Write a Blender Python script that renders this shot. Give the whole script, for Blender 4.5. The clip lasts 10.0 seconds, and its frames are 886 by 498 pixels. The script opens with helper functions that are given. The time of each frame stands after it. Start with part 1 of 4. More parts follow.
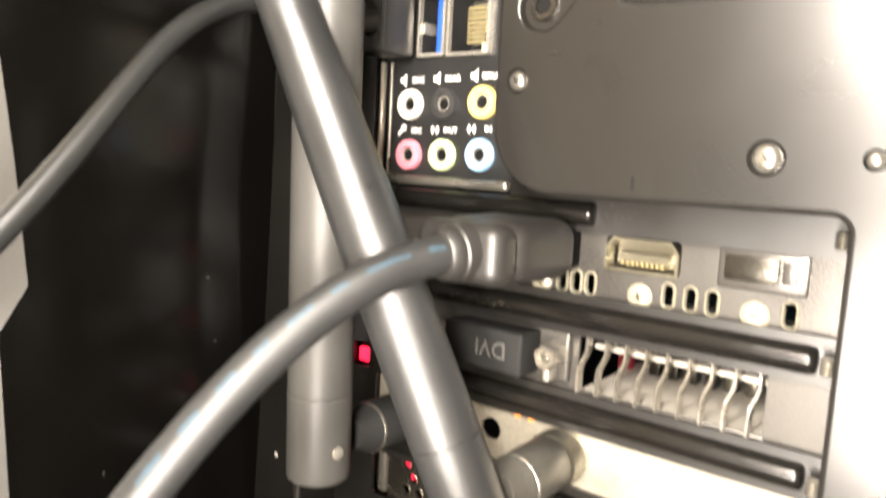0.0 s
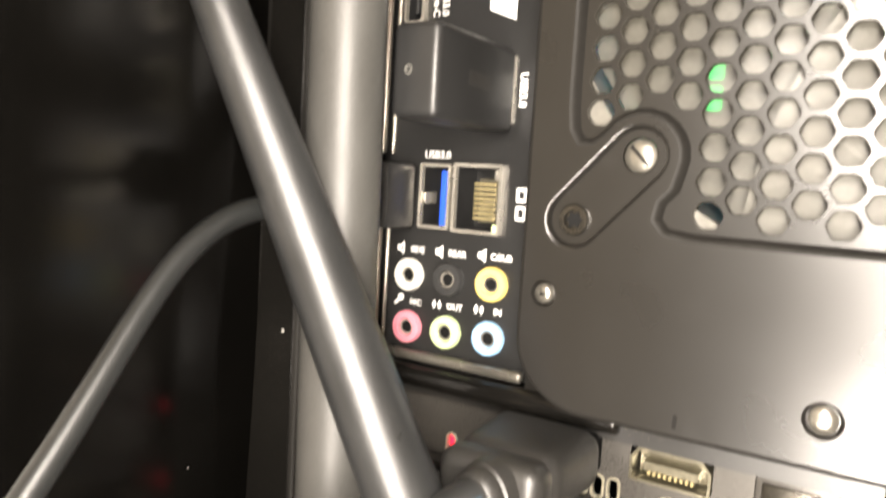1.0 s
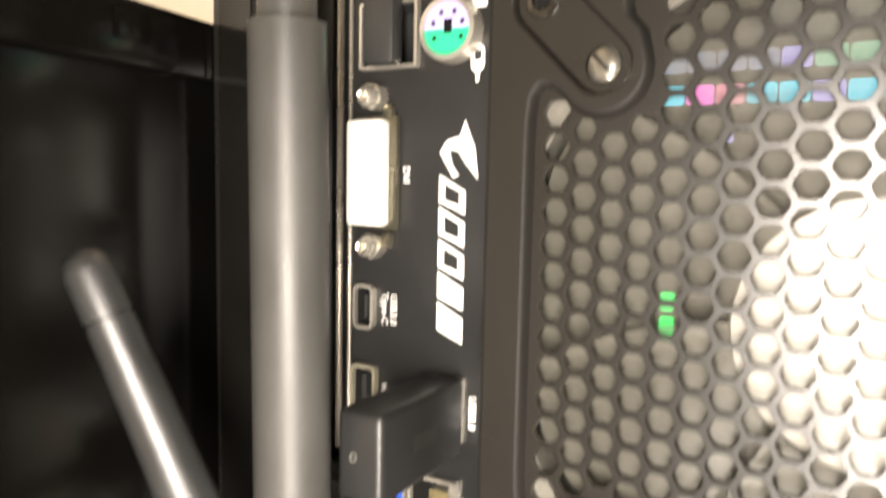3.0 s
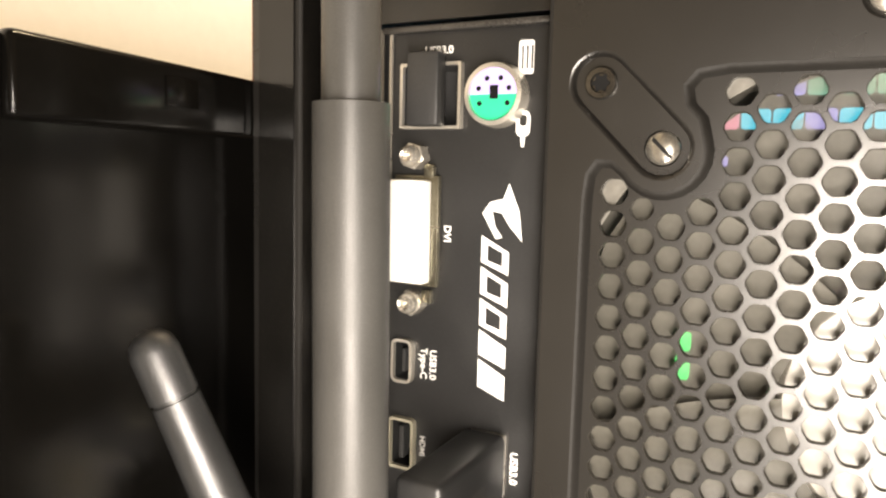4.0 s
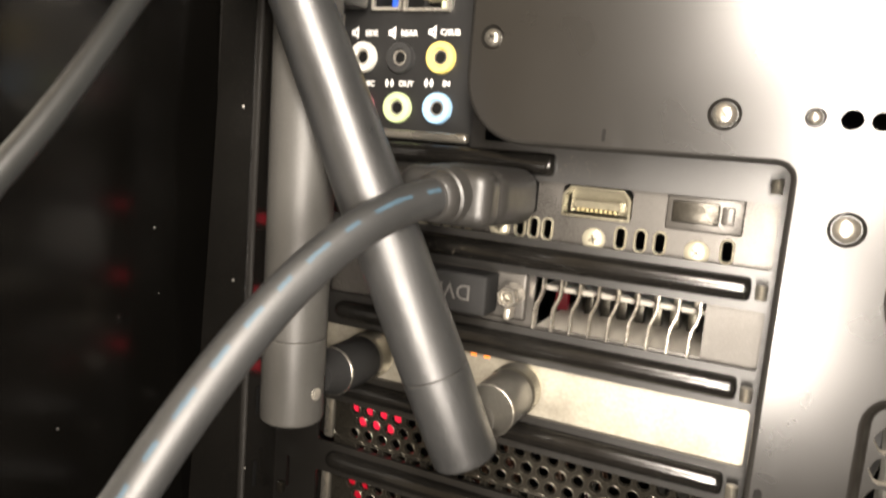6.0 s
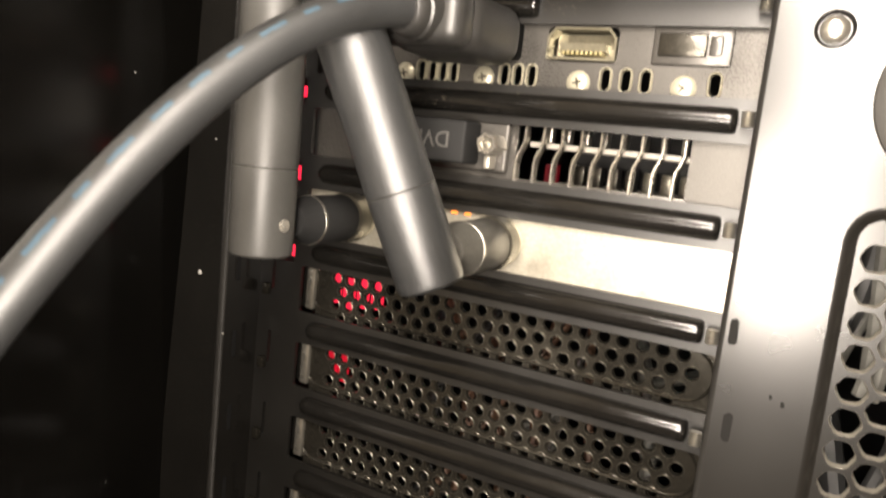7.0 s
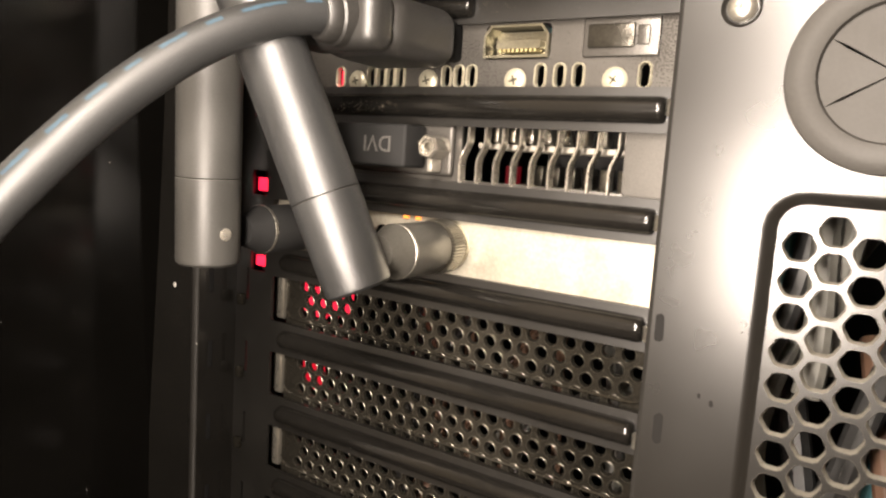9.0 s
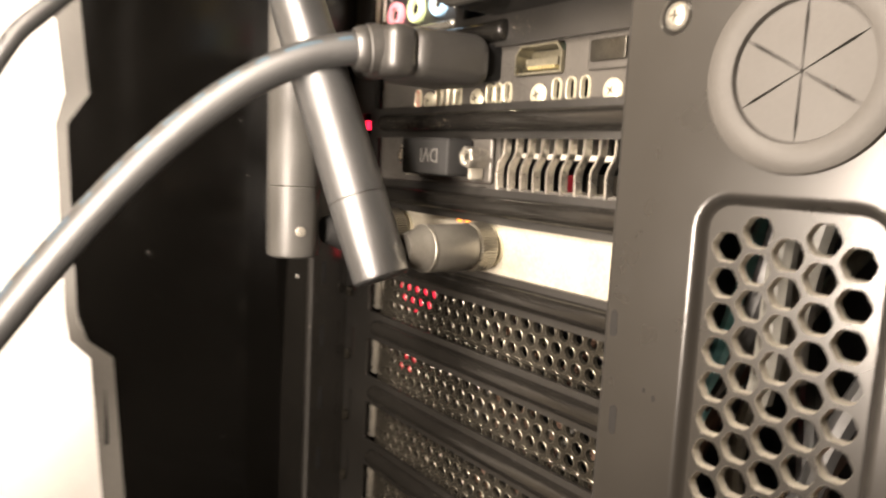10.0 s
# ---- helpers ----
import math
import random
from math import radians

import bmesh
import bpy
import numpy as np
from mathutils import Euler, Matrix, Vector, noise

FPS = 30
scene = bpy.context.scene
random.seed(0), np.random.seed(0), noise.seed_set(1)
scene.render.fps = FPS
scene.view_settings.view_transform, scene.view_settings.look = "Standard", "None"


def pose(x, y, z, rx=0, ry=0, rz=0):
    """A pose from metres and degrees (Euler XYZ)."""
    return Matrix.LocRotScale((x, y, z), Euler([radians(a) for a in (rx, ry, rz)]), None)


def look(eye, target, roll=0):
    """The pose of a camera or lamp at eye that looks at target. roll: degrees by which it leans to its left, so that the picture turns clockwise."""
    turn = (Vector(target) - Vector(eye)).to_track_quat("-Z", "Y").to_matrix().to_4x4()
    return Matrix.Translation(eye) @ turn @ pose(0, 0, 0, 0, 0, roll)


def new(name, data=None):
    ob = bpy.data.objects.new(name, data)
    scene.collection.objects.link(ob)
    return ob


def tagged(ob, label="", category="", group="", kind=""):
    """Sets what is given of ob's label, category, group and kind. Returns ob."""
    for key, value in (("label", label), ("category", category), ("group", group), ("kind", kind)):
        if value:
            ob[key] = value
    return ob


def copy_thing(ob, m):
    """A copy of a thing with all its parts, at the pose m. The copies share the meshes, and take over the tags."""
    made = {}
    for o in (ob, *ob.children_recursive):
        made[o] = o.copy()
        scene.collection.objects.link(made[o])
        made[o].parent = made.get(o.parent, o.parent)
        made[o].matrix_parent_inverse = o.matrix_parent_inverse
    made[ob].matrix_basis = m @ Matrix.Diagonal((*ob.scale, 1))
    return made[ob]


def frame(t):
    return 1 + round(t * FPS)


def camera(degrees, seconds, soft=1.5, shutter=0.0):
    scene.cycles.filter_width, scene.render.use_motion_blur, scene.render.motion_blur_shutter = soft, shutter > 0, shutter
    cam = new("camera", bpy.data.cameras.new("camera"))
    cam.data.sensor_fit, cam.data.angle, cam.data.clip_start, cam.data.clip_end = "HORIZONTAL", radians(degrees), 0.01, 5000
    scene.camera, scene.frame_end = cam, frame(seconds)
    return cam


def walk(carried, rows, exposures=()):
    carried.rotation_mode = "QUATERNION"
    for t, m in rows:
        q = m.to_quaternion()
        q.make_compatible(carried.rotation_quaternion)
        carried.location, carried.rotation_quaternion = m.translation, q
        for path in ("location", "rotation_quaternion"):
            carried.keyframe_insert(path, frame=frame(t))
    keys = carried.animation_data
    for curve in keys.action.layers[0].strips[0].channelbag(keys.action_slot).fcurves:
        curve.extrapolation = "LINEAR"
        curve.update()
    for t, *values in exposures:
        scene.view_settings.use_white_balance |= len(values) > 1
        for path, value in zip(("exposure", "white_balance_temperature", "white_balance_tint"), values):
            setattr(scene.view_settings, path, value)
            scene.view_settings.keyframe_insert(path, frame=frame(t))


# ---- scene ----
cam = camera(63.75, 10.0, soft=2.2, shutter=0.5)
PATH = [
    (0, look((0.01940, -0.11628, 0.00917), (-0.10254, 0.04038, -0.01513), 3.10)),
    (0.5, look((0.00048, -0.11951, 0.03148), (-0.10751, 0.04723, 0.00830), 2.75)),
    (1, look((-0.00474, -0.11715, 0.04436), (-0.10950, 0.05210, 0.02491), 3.47)),
    (1.5, look((-0.00695, -0.11492, 0.06749), (-0.10926, 0.05612, 0.05077), 1.01)),
    (2, look((-0.00819, -0.11355, 0.07709), (-0.10786, 0.05929, 0.06327), 1.98)),
    (2.5, look((-0.00695, -0.11455, 0.08847), (-0.10834, 0.05735, 0.07535), 1.73)),
    (3, look((-0.00406, -0.11097, 0.11189), (-0.10411, 0.06105, 0.09186), 1.17)),
    (3.2, look((-0.00588, -0.10773, 0.12210), (-0.10582, 0.06422, 0.10103), 1.19)),
    (4.3, look((-0.02045, -0.12852, 0.12593), (-0.10349, 0.05175, 0.10129), 2.29)),
    (4.5, look((-0.02112, -0.13427, 0.11013), (-0.09881, 0.04775, 0.08126), 2.79)),
    (5, look((-0.00525, -0.13716, 0.05906), (-0.09034, 0.04227, 0.03536), 3.70)),
    (5.5, look((-0.00381, -0.13829, 0.02622), (-0.08649, 0.04144, -0.00309), 4.14)),
    (6, look((0.00082, -0.13771, 0.00308), (-0.08196, 0.04200, -0.02611), 4.74)),
    (6.2, look((0.00240, -0.13722, -0.00154), (-0.08089, 0.04201, -0.03216), 4.68)),
    (7.3, look((0.01922, -0.12712, -0.03620), (-0.07633, 0.04645, -0.06343), 5.99)),
    (7.5, look((0.02154, -0.12426, -0.03649), (-0.07674, 0.04789, -0.06305), 5.36)),
    (8, look((0.02901, -0.12126, -0.03295), (-0.07456, 0.04783, -0.05908), 4.52)),
    (8.5, look((0.03511, -0.11919, -0.03035), (-0.07424, 0.04644, -0.05504), 3.93)),
    (9, look((0.03725, -0.11727, -0.03124), (-0.07092, 0.04900, -0.05680), 3.72)),
    (9.5, look((0.05048, -0.11630, -0.03389), (-0.07707, 0.03600, -0.05704), 2.81)),
    (9.8, look((0.06865, -0.10664, -0.03579), (-0.07569, 0.03029, -0.05619), 3.20)),
    (10, look((0.08445, -0.09759, -0.03048), (-0.07460, 0.02118, -0.05492), 2.99)),
]
EXPOSURES = [(0.0, 0.76, 6500, 10), (0.5, 0.58, 6450, 10), (1.0, 0.34, 6500, 10), (2.0, 0.15, 6500, 10), (3.0, 0.10, 6550, 10), (4.5, -0.12, 6650, 11), (5.0, -0.46, 6700, 11),
             (5.5, -0.06, 6620, 10), (6.0, 0.02, 6550, 10), (7.5, 0.24, 6650, 11), (8.5, 0.32, 6700, 12), (9.5, 0.52, 6950, 14), (10.0, 0.88, 7000, 14)]
walk(cam, PATH, EXPOSURES)

# ---- light: a phone torch carried beside the lens, and a dim room ----
for x, z, size, energy in ((0.000, 0.088, 0.080, 0.88), (0.022, 0.019, 0.056, 0.44), (0.006, -0.050, 0.056, 0.54)):
    torch = new("torch", bpy.data.lights.new("torch", "AREA"))
    torch.data.shape, torch.data.size, torch.data.size_y = "RECTANGLE", 0.02, size
    torch.data.energy, torch.data.color = energy, (1.0, 0.90, 0.79)
    torch.matrix_world = look((x, -0.150, z), (x - 0.036, 0.0, z))
lamp = new("ceiling_lamp", bpy.data.lights.new("ceiling_lamp", "AREA"))
lamp.data.size, lamp.data.energy, lamp.data.color = 0.25, 45.0, (1.0, 0.76, 0.48)
lamp.matrix_world = look((0.35, 0.55, 1.3), (-0.15, 0.0, 0.1))

world = bpy.data.worlds.new("room")
scene.world = world
world.use_nodes = True
world.node_tree.nodes["Background"].inputs[0].default_value = (1.0, 0.86, 0.68, 1)
world.node_tree.nodes["Background"].inputs[1].default_value = 0.015


# ---- materials ----
def material(name, color, rough=0.5, metal=0.0, vary=0.15, grain=900.0, bump=0.05, blotch=40.0, emit=None, power=0.0, spec=0.5, rvary=0.1, coat=0.0, dust=0.0, stain=0.0, sparkle=0.0, alpha=1.0):
    """A surface with variation at two scales: blotches of wear and a fine grain with relief."""
    m = bpy.data.materials.new(name)
    m.use_nodes = True
    nt = m.node_tree
    b = nt.nodes["Principled BSDF"]
    co = nt.nodes.new("ShaderNodeTexCoord")
    big, fine = nt.nodes.new("ShaderNodeTexNoise"), nt.nodes.new("ShaderNodeTexNoise")
    big.inputs["Scale"].default_value, big.inputs["Detail"].default_value = blotch, 5
    fine.inputs["Scale"].default_value, fine.inputs["Detail"].default_value = grain, 3
    for n in (big, fine):
        nt.links.new(co.outputs["Object"], n.inputs["Vector"])
    mixed = nt.nodes.new("ShaderNodeMath")
    mixed.operation = "MULTIPLY_ADD"
    mixed.inputs[1].default_value = 0.5
    nt.links.new(fine.outputs[0], mixed.inputs[0])
    half = nt.nodes.new("ShaderNodeMath")
    half.operation, half.inputs[1].default_value = "MULTIPLY", 0.5
    nt.links.new(big.outputs[0], half.inputs[0])
    nt.links.new(half.outputs[0], mixed.inputs[2])
    ramp = nt.nodes.new("ShaderNodeMapRange")
    ramp.inputs[1].default_value, ramp.inputs[2].default_value = 0.3, 0.7
    ramp.inputs[3].default_value, ramp.inputs[4].default_value = 1 - vary, 1 + vary
    nt.links.new(mixed.outputs[0], ramp.inputs[0])
    tint = nt.nodes.new("ShaderNodeVectorMath")
    tint.operation = "SCALE"
    tint.inputs[0].default_value = color
    nt.links.new(ramp.outputs[0], tint.inputs["Scale"])
    if stain:
        spot, edge, worn = nt.nodes.new("ShaderNodeTexNoise"), nt.nodes.new("ShaderNodeMapRange"), nt.nodes.new("ShaderNodeMath")
        spot.inputs["Scale"].default_value, spot.inputs["Detail"].default_value = 95, 4
        nt.links.new(co.outputs["Object"], spot.inputs["Vector"])
        edge.inputs[1].default_value, edge.inputs[2].default_value = 0.66, 0.74
        edge.inputs[3].default_value, edge.inputs[4].default_value = 0.0, stain
        nt.links.new(spot.outputs[0], edge.inputs[0])
        worn.operation = "ADD"
        nt.links.new(edge.outputs[0], worn.inputs[1])
    if dust:
        speck, cut, over = nt.nodes.new("ShaderNodeTexNoise"), nt.nodes.new("ShaderNodeMapRange"), nt.nodes.new("ShaderNodeMix")
        speck.inputs["Scale"].default_value, speck.inputs["Detail"].default_value = 4200, 3
        nt.links.new(co.outputs["Object"], speck.inputs["Vector"])
        cut.inputs[1].default_value, cut.inputs[2].default_value = 0.64, 0.74
        cut.inputs[3].default_value, cut.inputs[4].default_value = 0.0, dust
        nt.links.new(speck.outputs[0], cut.inputs[0])
        over.data_type = "RGBA"
        nt.links.new(cut.outputs[0], over.inputs[0])
        nt.links.new(tint.outputs[0], over.inputs[6])
        over.inputs[7].default_value = (0.34, 0.31, 0.25, 1)
        nt.links.new(over.outputs[2], b.inputs["Base Color"])
    else:
        nt.links.new(tint.outputs[0], b.inputs["Base Color"])
    rr = nt.nodes.new("ShaderNodeMapRange")
    rr.inputs[1].default_value, rr.inputs[2].default_value = 0.3, 0.7
    rr.inputs[3].default_value, rr.inputs[4].default_value = max(0.02, rough - rvary), min(1, rough + rvary)
    if sparkle:
        glint, sharp, total = nt.nodes.new("ShaderNodeTexNoise"), nt.nodes.new("ShaderNodeMath"), nt.nodes.new("ShaderNodeMath")
        glint.inputs["Scale"].default_value, glint.inputs["Detail"].default_value = 2600, 3
        nt.links.new(co.outputs["Object"], glint.inputs["Vector"])
        sharp.operation, total.operation = "MULTIPLY_ADD", "ADD"
        sharp.inputs[1].default_value, sharp.inputs[2].default_value = sparkle, -0.5 * sparkle
        nt.links.new(glint.outputs[0], sharp.inputs[0])
        nt.links.new(sharp.outputs[0], total.inputs[0])
        nt.links.new(big.outputs[0], total.inputs[1])
        nt.links.new(total.outputs[0], rr.inputs[0])
    else:
        nt.links.new(big.outputs[0], rr.inputs[0])
    if stain:
        nt.links.new(rr.outputs[0], worn.inputs[0])
        nt.links.new(worn.outputs[0], b.inputs["Roughness"])
    else:
        nt.links.new(rr.outputs[0], b.inputs["Roughness"])
    b.inputs["Metallic"].default_value = metal
    b.inputs["Specular IOR Level"].default_value = spec
    b.inputs["Coat Weight"].default_value = coat
    b.inputs["Alpha"].default_value = alpha
    if bump:
        bn = nt.nodes.new("ShaderNodeBump")
        bn.inputs["Strength"].default_value, bn.inputs["Distance"].default_value = bump, 0.0004
        nt.links.new(fine.outputs[0], bn.inputs["Height"])
        nt.links.new(bn.outputs[0], b.inputs["Normal"])
    if emit:
        b.inputs["Emission Color"].default_value = (*emit, 1)
        b.inputs["Emission Strength"].default_value = power
    return m


PAINT = material("satin_black_paint", (0.0094, 0.0088, 0.0079), 0.28, vary=0.12, grain=2500, bump=0.03, blotch=60, rvary=0.012, stain=0.04, spec=0.6)
EDGE = material("rolled_edge_paint", (0.012, 0.0112, 0.010), 0.6, vary=0.25, grain=1800, bump=0.2, rvary=0.1, spec=0.16)
# the torch's gleam on the vent's hole walls is put into this paler colour
CUT = material("lit_hole_wall", (0.24, 0.225, 0.19), 0.36, metal=0.45, vary=0.35, grain=1600, bump=0.2)
CUTPAINT = material("painted_hole_wall", (0.045, 0.042, 0.036), 0.22, metal=0.3, vary=0.35, grain=1600, bump=0.15, spec=0.8)
SHEET = material("slot_sheet_paint", (0.0062, 0.0058, 0.0052), 0.37, spec=0.7, dust=0.10, vary=0.25, grain=2200, bump=0.06, rvary=0.06, stain=0.06)
GUNMETAL = material("gunmetal_barrel", (0.105, 0.10, 0.088), 0.36, metal=0.6, vary=0.2, grain=2400, bump=0.06)
NUT = material("dark_knurled_metal", (0.15, 0.14, 0.115), 0.27, metal=0.85, vary=0.3, grain=1800, bump=0.1)
BLACKSCREW = material("black_lacquered_screw", (0.11, 0.104, 0.092), 0.17, metal=0.9, vary=0.35, grain=1500, bump=0.2, spec=0.8)
SLOT = material("slot_black_paint", (0.006, 0.0056, 0.005), 0.16, dust=0.14, vary=0.3, grain=2200, bump=0.05, rvary=0.07, spec=0.42)
SHIELD = material("shield_black_print", (0.011, 0.011, 0.011), 0.42, dust=0.10, vary=0.25, grain=2000, bump=0.12)
CARD = material("card_bracket_grey", (0.064, 0.060, 0.0545), 0.36, metal=0.5, vary=0.25, grain=3000, bump=0.10, sparkle=1.25, rvary=0.12)
PERF = material("vented_cover_metal", (0.036, 0.033, 0.027), 0.26, metal=0.75, vary=0.5, grain=1600, bump=0.12)
STEEL = material("bright_plated_steel", (0.52, 0.49, 0.43), 0.30, metal=0.75, vary=0.12, grain=1500, bump=0.08)
BRACKET = material("plain_steel_bracket", (0.37, 0.345, 0.285), 0.40, metal=0.5, vary=0.22, blotch=90, grain=1200, bump=0.05)
SCREW = material("dull_zinc_screw", (0.30, 0.285, 0.25), 0.30, metal=0.85, vary=0.25, grain=1500, bump=0.1)
CHROME = material("shiny_stamped_metal", (0.62, 0.59, 0.53), 0.24, metal=0.93, vary=0.3, grain=1300, bump=0.25)
# mid grey for the cover's hole rims, some screw slots and fins
MIDGREY = material("mid_grey_rim_metal", (0.105, 0.098, 0.08), 0.34, metal=0.8, vary=0.5, grain=1200, bump=0.15)
DRIP = material("dark_dried_drip", (0.007, 0.0065, 0.006), 0.75, spec=0.15, vary=0.3, grain=2000)
LEAD = material("thin_lead_rubber", (0.011, 0.0118, 0.0118), 0.42, vary=0.3, grain=3500, bump=0.06, dust=0.04, spec=0.6)
CAP = material("dull_cap_rubber", (0.013, 0.013, 0.013), 0.7, spec=0.2, vary=0.15, grain=2200, bump=0.1)
TIN = material("brass_tinned_shell", (0.46, 0.43, 0.33), 0.3, metal=0.55, vary=0.2, grain=1500)
ANTENNA = material("antenna_grey_plastic", (0.0145, 0.0152, 0.0157), 0.43, vary=0.3, grain=4200, bump=0.17, rvary=0.10, dust=0.08, stain=-0.08, spec=0.95, sparkle=0.9)
ANTENNA_B = material("antenna_dusty_plastic", (0.045, 0.044, 0.041), 0.46, vary=0.3, grain=4200, bump=0.10, sparkle=0.5, dust=0.06, rvary=0.08, spec=0.5)
RUBBER = material("cable_black_rubber", (0.0125, 0.0132, 0.0137), 0.50, vary=0.3, grain=4200, bump=0.1, sparkle=0.9, dust=0.05, rvary=0.06, spec=0.85)
PLUG = material("plug_black_plastic", (0.0165, 0.0158, 0.0147), 0.44, dust=0.12, vary=0.3, grain=3000, bump=0.12, spec=0.65, sparkle=0.8, rvary=0.08)
PLASTIC = material("matte_black_plastic", (0.022, 0.022, 0.022), 0.45, vary=0.2, grain=2200, bump=0.12)
SHELLBLACK = material("receiver_black_plastic", (0.013, 0.013, 0.013), 0.42, vary=0.2, grain=2600, bump=0.08)
GLOSS = material("gloss_black_panel", (0.0026, 0.0024, 0.0021), 0.19, spec=0.2, vary=0.2, grain=800, bump=0.01, rvary=0.04)
RIM = material("panel_rim_grey_metal", (0.065, 0.062, 0.056), 0.6, metal=0.0, vary=0.12, grain=900)
DARK = material("dark_interior", (0.012, 0.012, 0.012), 0.6, vary=0.4, grain=300)
# black for the shade in holes, slots and gaps, put on solid pieces
HOLE = material("hollow_shade_black", (0.006, 0.006, 0.006), 0.7, spec=0.1)
PCB = material("circuit_board_black", (0.02, 0.021, 0.02), 0.4, vary=0.5, grain=700, bump=0.3)
WHITE_DVI = material("white_plastic", (0.85, 0.84, 0.80), 0.4, vary=0.03)
BLUE = material("blue_usb_tongue", (0.02, 0.08, 0.55), 0.35, vary=0.1)
GOLD = material("gold_contacts", (0.36, 0.30, 0.15), 0.35, metal=0.5)
PRINT = material("white_print", (0.82, 0.82, 0.80), 0.5, vary=0.06)
BRASS = material("dark_brassy_shell", (0.19, 0.176, 0.13), 0.28, metal=0.85, vary=0.3, grain=1500, bump=0.15)
EMBOSS = material("worn_raised_letters", (0.07, 0.068, 0.064), 0.4, vary=0.3)
TANDUST = material("tan_dust", (0.15, 0.13, 0.10), 0.85, vary=0.4, spec=0.2)
LINT = material("pale_dust", (0.28, 0.27, 0.25), 0.8, vary=0.3)
BLUEPRINT = material("pale_blue_print", (0.03, 0.055, 0.077), 0.5, vary=0.2)
BLADE = material("fan_blade_smoky_grey", (0.143, 0.135, 0.112), 0.42, vary=0.12, grain=900, alpha=0.7)
FANFRAME = material("fan_frame_grey", (0.105, 0.10, 0.087), 0.42, vary=0.3, grain=700, bump=0.2)
HUB = material("fan_hub_light_grey", (0.215, 0.205, 0.18), 0.35, vary=0.1)
PALE = material("pale_heatsink_metal", (0.36, 0.34, 0.30), 0.5, vary=0.2, grain=1500)
WALL = material("white_wall_paint", (0.86, 0.85, 0.82), 0.7, vary=0.03, grain=300, bump=0.15)
WOOD = material("brown_wood", (0.16, 0.06, 0.03), 0.45, vary=0.4, grain=120)
ROOM = material("dim_room_plaster", (0.36, 0.32, 0.27), 0.8, vary=0.2, grain=60, blotch=4)
FLOOR = material("dark_floor_board", (0.06, 0.05, 0.045), 0.6, vary=0.3, grain=120)
GROMMET = material("grey_rubber_grommet", (0.032, 0.030, 0.027), 0.62, spec=0.3, vary=0.12, grain=1500, bump=0.1)
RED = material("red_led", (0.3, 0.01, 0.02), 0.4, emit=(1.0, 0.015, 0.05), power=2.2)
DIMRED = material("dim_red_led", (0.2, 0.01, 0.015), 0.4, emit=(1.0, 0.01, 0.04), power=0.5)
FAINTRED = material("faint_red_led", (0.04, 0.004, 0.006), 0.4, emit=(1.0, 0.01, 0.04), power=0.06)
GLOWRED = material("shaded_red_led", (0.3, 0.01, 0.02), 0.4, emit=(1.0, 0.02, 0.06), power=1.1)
GREEN = material("green_led", (0.02, 0.3, 0.08), 0.4, emit=(0.005, 0.9, 0.14), power=3.6)
CYAN = material("cyan_led", (0.05, 0.3, 0.4), 0.4, emit=(0.06, 0.55, 0.70), power=3.2)
PINK = material("pink_led", (0.4, 0.1, 0.3), 0.4, emit=(0.80, 0.17, 0.55), power=3.4)
LILAC = material("lilac_led", (0.3, 0.25, 0.5), 0.4, emit=(0.42, 0.38, 0.80), power=2.4)
MINT = material("mint_led", (0.2, 0.5, 0.3), 0.4, emit=(0.32, 0.70, 0.45), power=1.7)
ROSE = material("rose_led", (0.5, 0.1, 0.15), 0.4, emit=(0.80, 0.26, 0.36), power=2.6)
HAZE = material("pale_blue_led", (0.3, 0.32, 0.4), 0.4, emit=(0.42, 0.46, 0.62), power=1.3)
AMBER = material("amber_glint_glow", (0.4, 0.12, 0.02), 0.4, emit=(1.0, 0.28, 0.05), power=1.6)
JACKS = {k: material(k + "_jack_plastic", c, 0.4, vary=0.08) for k, c in
         {"cream": (0.72, 0.71, 0.64), "black": (0.025, 0.025, 0.025), "yellow": (0.75, 0.58, 0.16), "rose": (0.72, 0.24, 0.30), "lime": (0.60, 0.74, 0.38), "sky": (0.30, 0.52, 0.78)}.items()}
CYAN_CABLE = material("teal_cable", (0.10, 0.28, 0.32), 0.5, vary=0.2)
WIREBROWN = material("brown_wire", (0.12, 0.066, 0.042), 0.5, vary=0.2)
GREYWIRE = material("grey_wire", (0.10, 0.098, 0.088), 0.5, vary=0.2)
PURPLE = material("lilac_plastic", (0.42, 0.36, 0.72), 0.4, vary=0.05)
JADE = material("green_plastic", (0.02, 0.50, 0.24), 0.4, vary=0.05)


# ---- modelling helpers; all lengths below are millimetres ----
def part(name, bm, mat, parent=None, label="", smooth=35, mesh=None):
    """Links bm as one mesh object, under parent if given."""
    if mesh is None:
        mesh = bpy.data.meshes.new(name)
        bmesh.ops.recalc_face_normals(bm, faces=bm.faces)
        bmesh.ops.scale(bm, vec=(0.001, 0.001, 0.001), verts=bm.verts)
        bm.to_mesh(mesh)
        bm.free()
        mesh.materials.append(mat)
        if smooth:
            for p in mesh.polygons:
                p.use_smooth = True
            mesh.set_sharp_from_angle(angle=radians(smooth))
    ob = new(name, mesh)
    if parent:
        ob.parent = parent
    if label:
        tagged(ob, label)
    return ob


def thing(name, label, category, at=(0, 0, 0), group="", kind=""):
    """An empty at the base of a thing; parts are built in world millimetres and hang from it."""
    ob = new(name)
    ob.empty_display_size = 0.01
    return tagged(ob, label, category, group, kind)


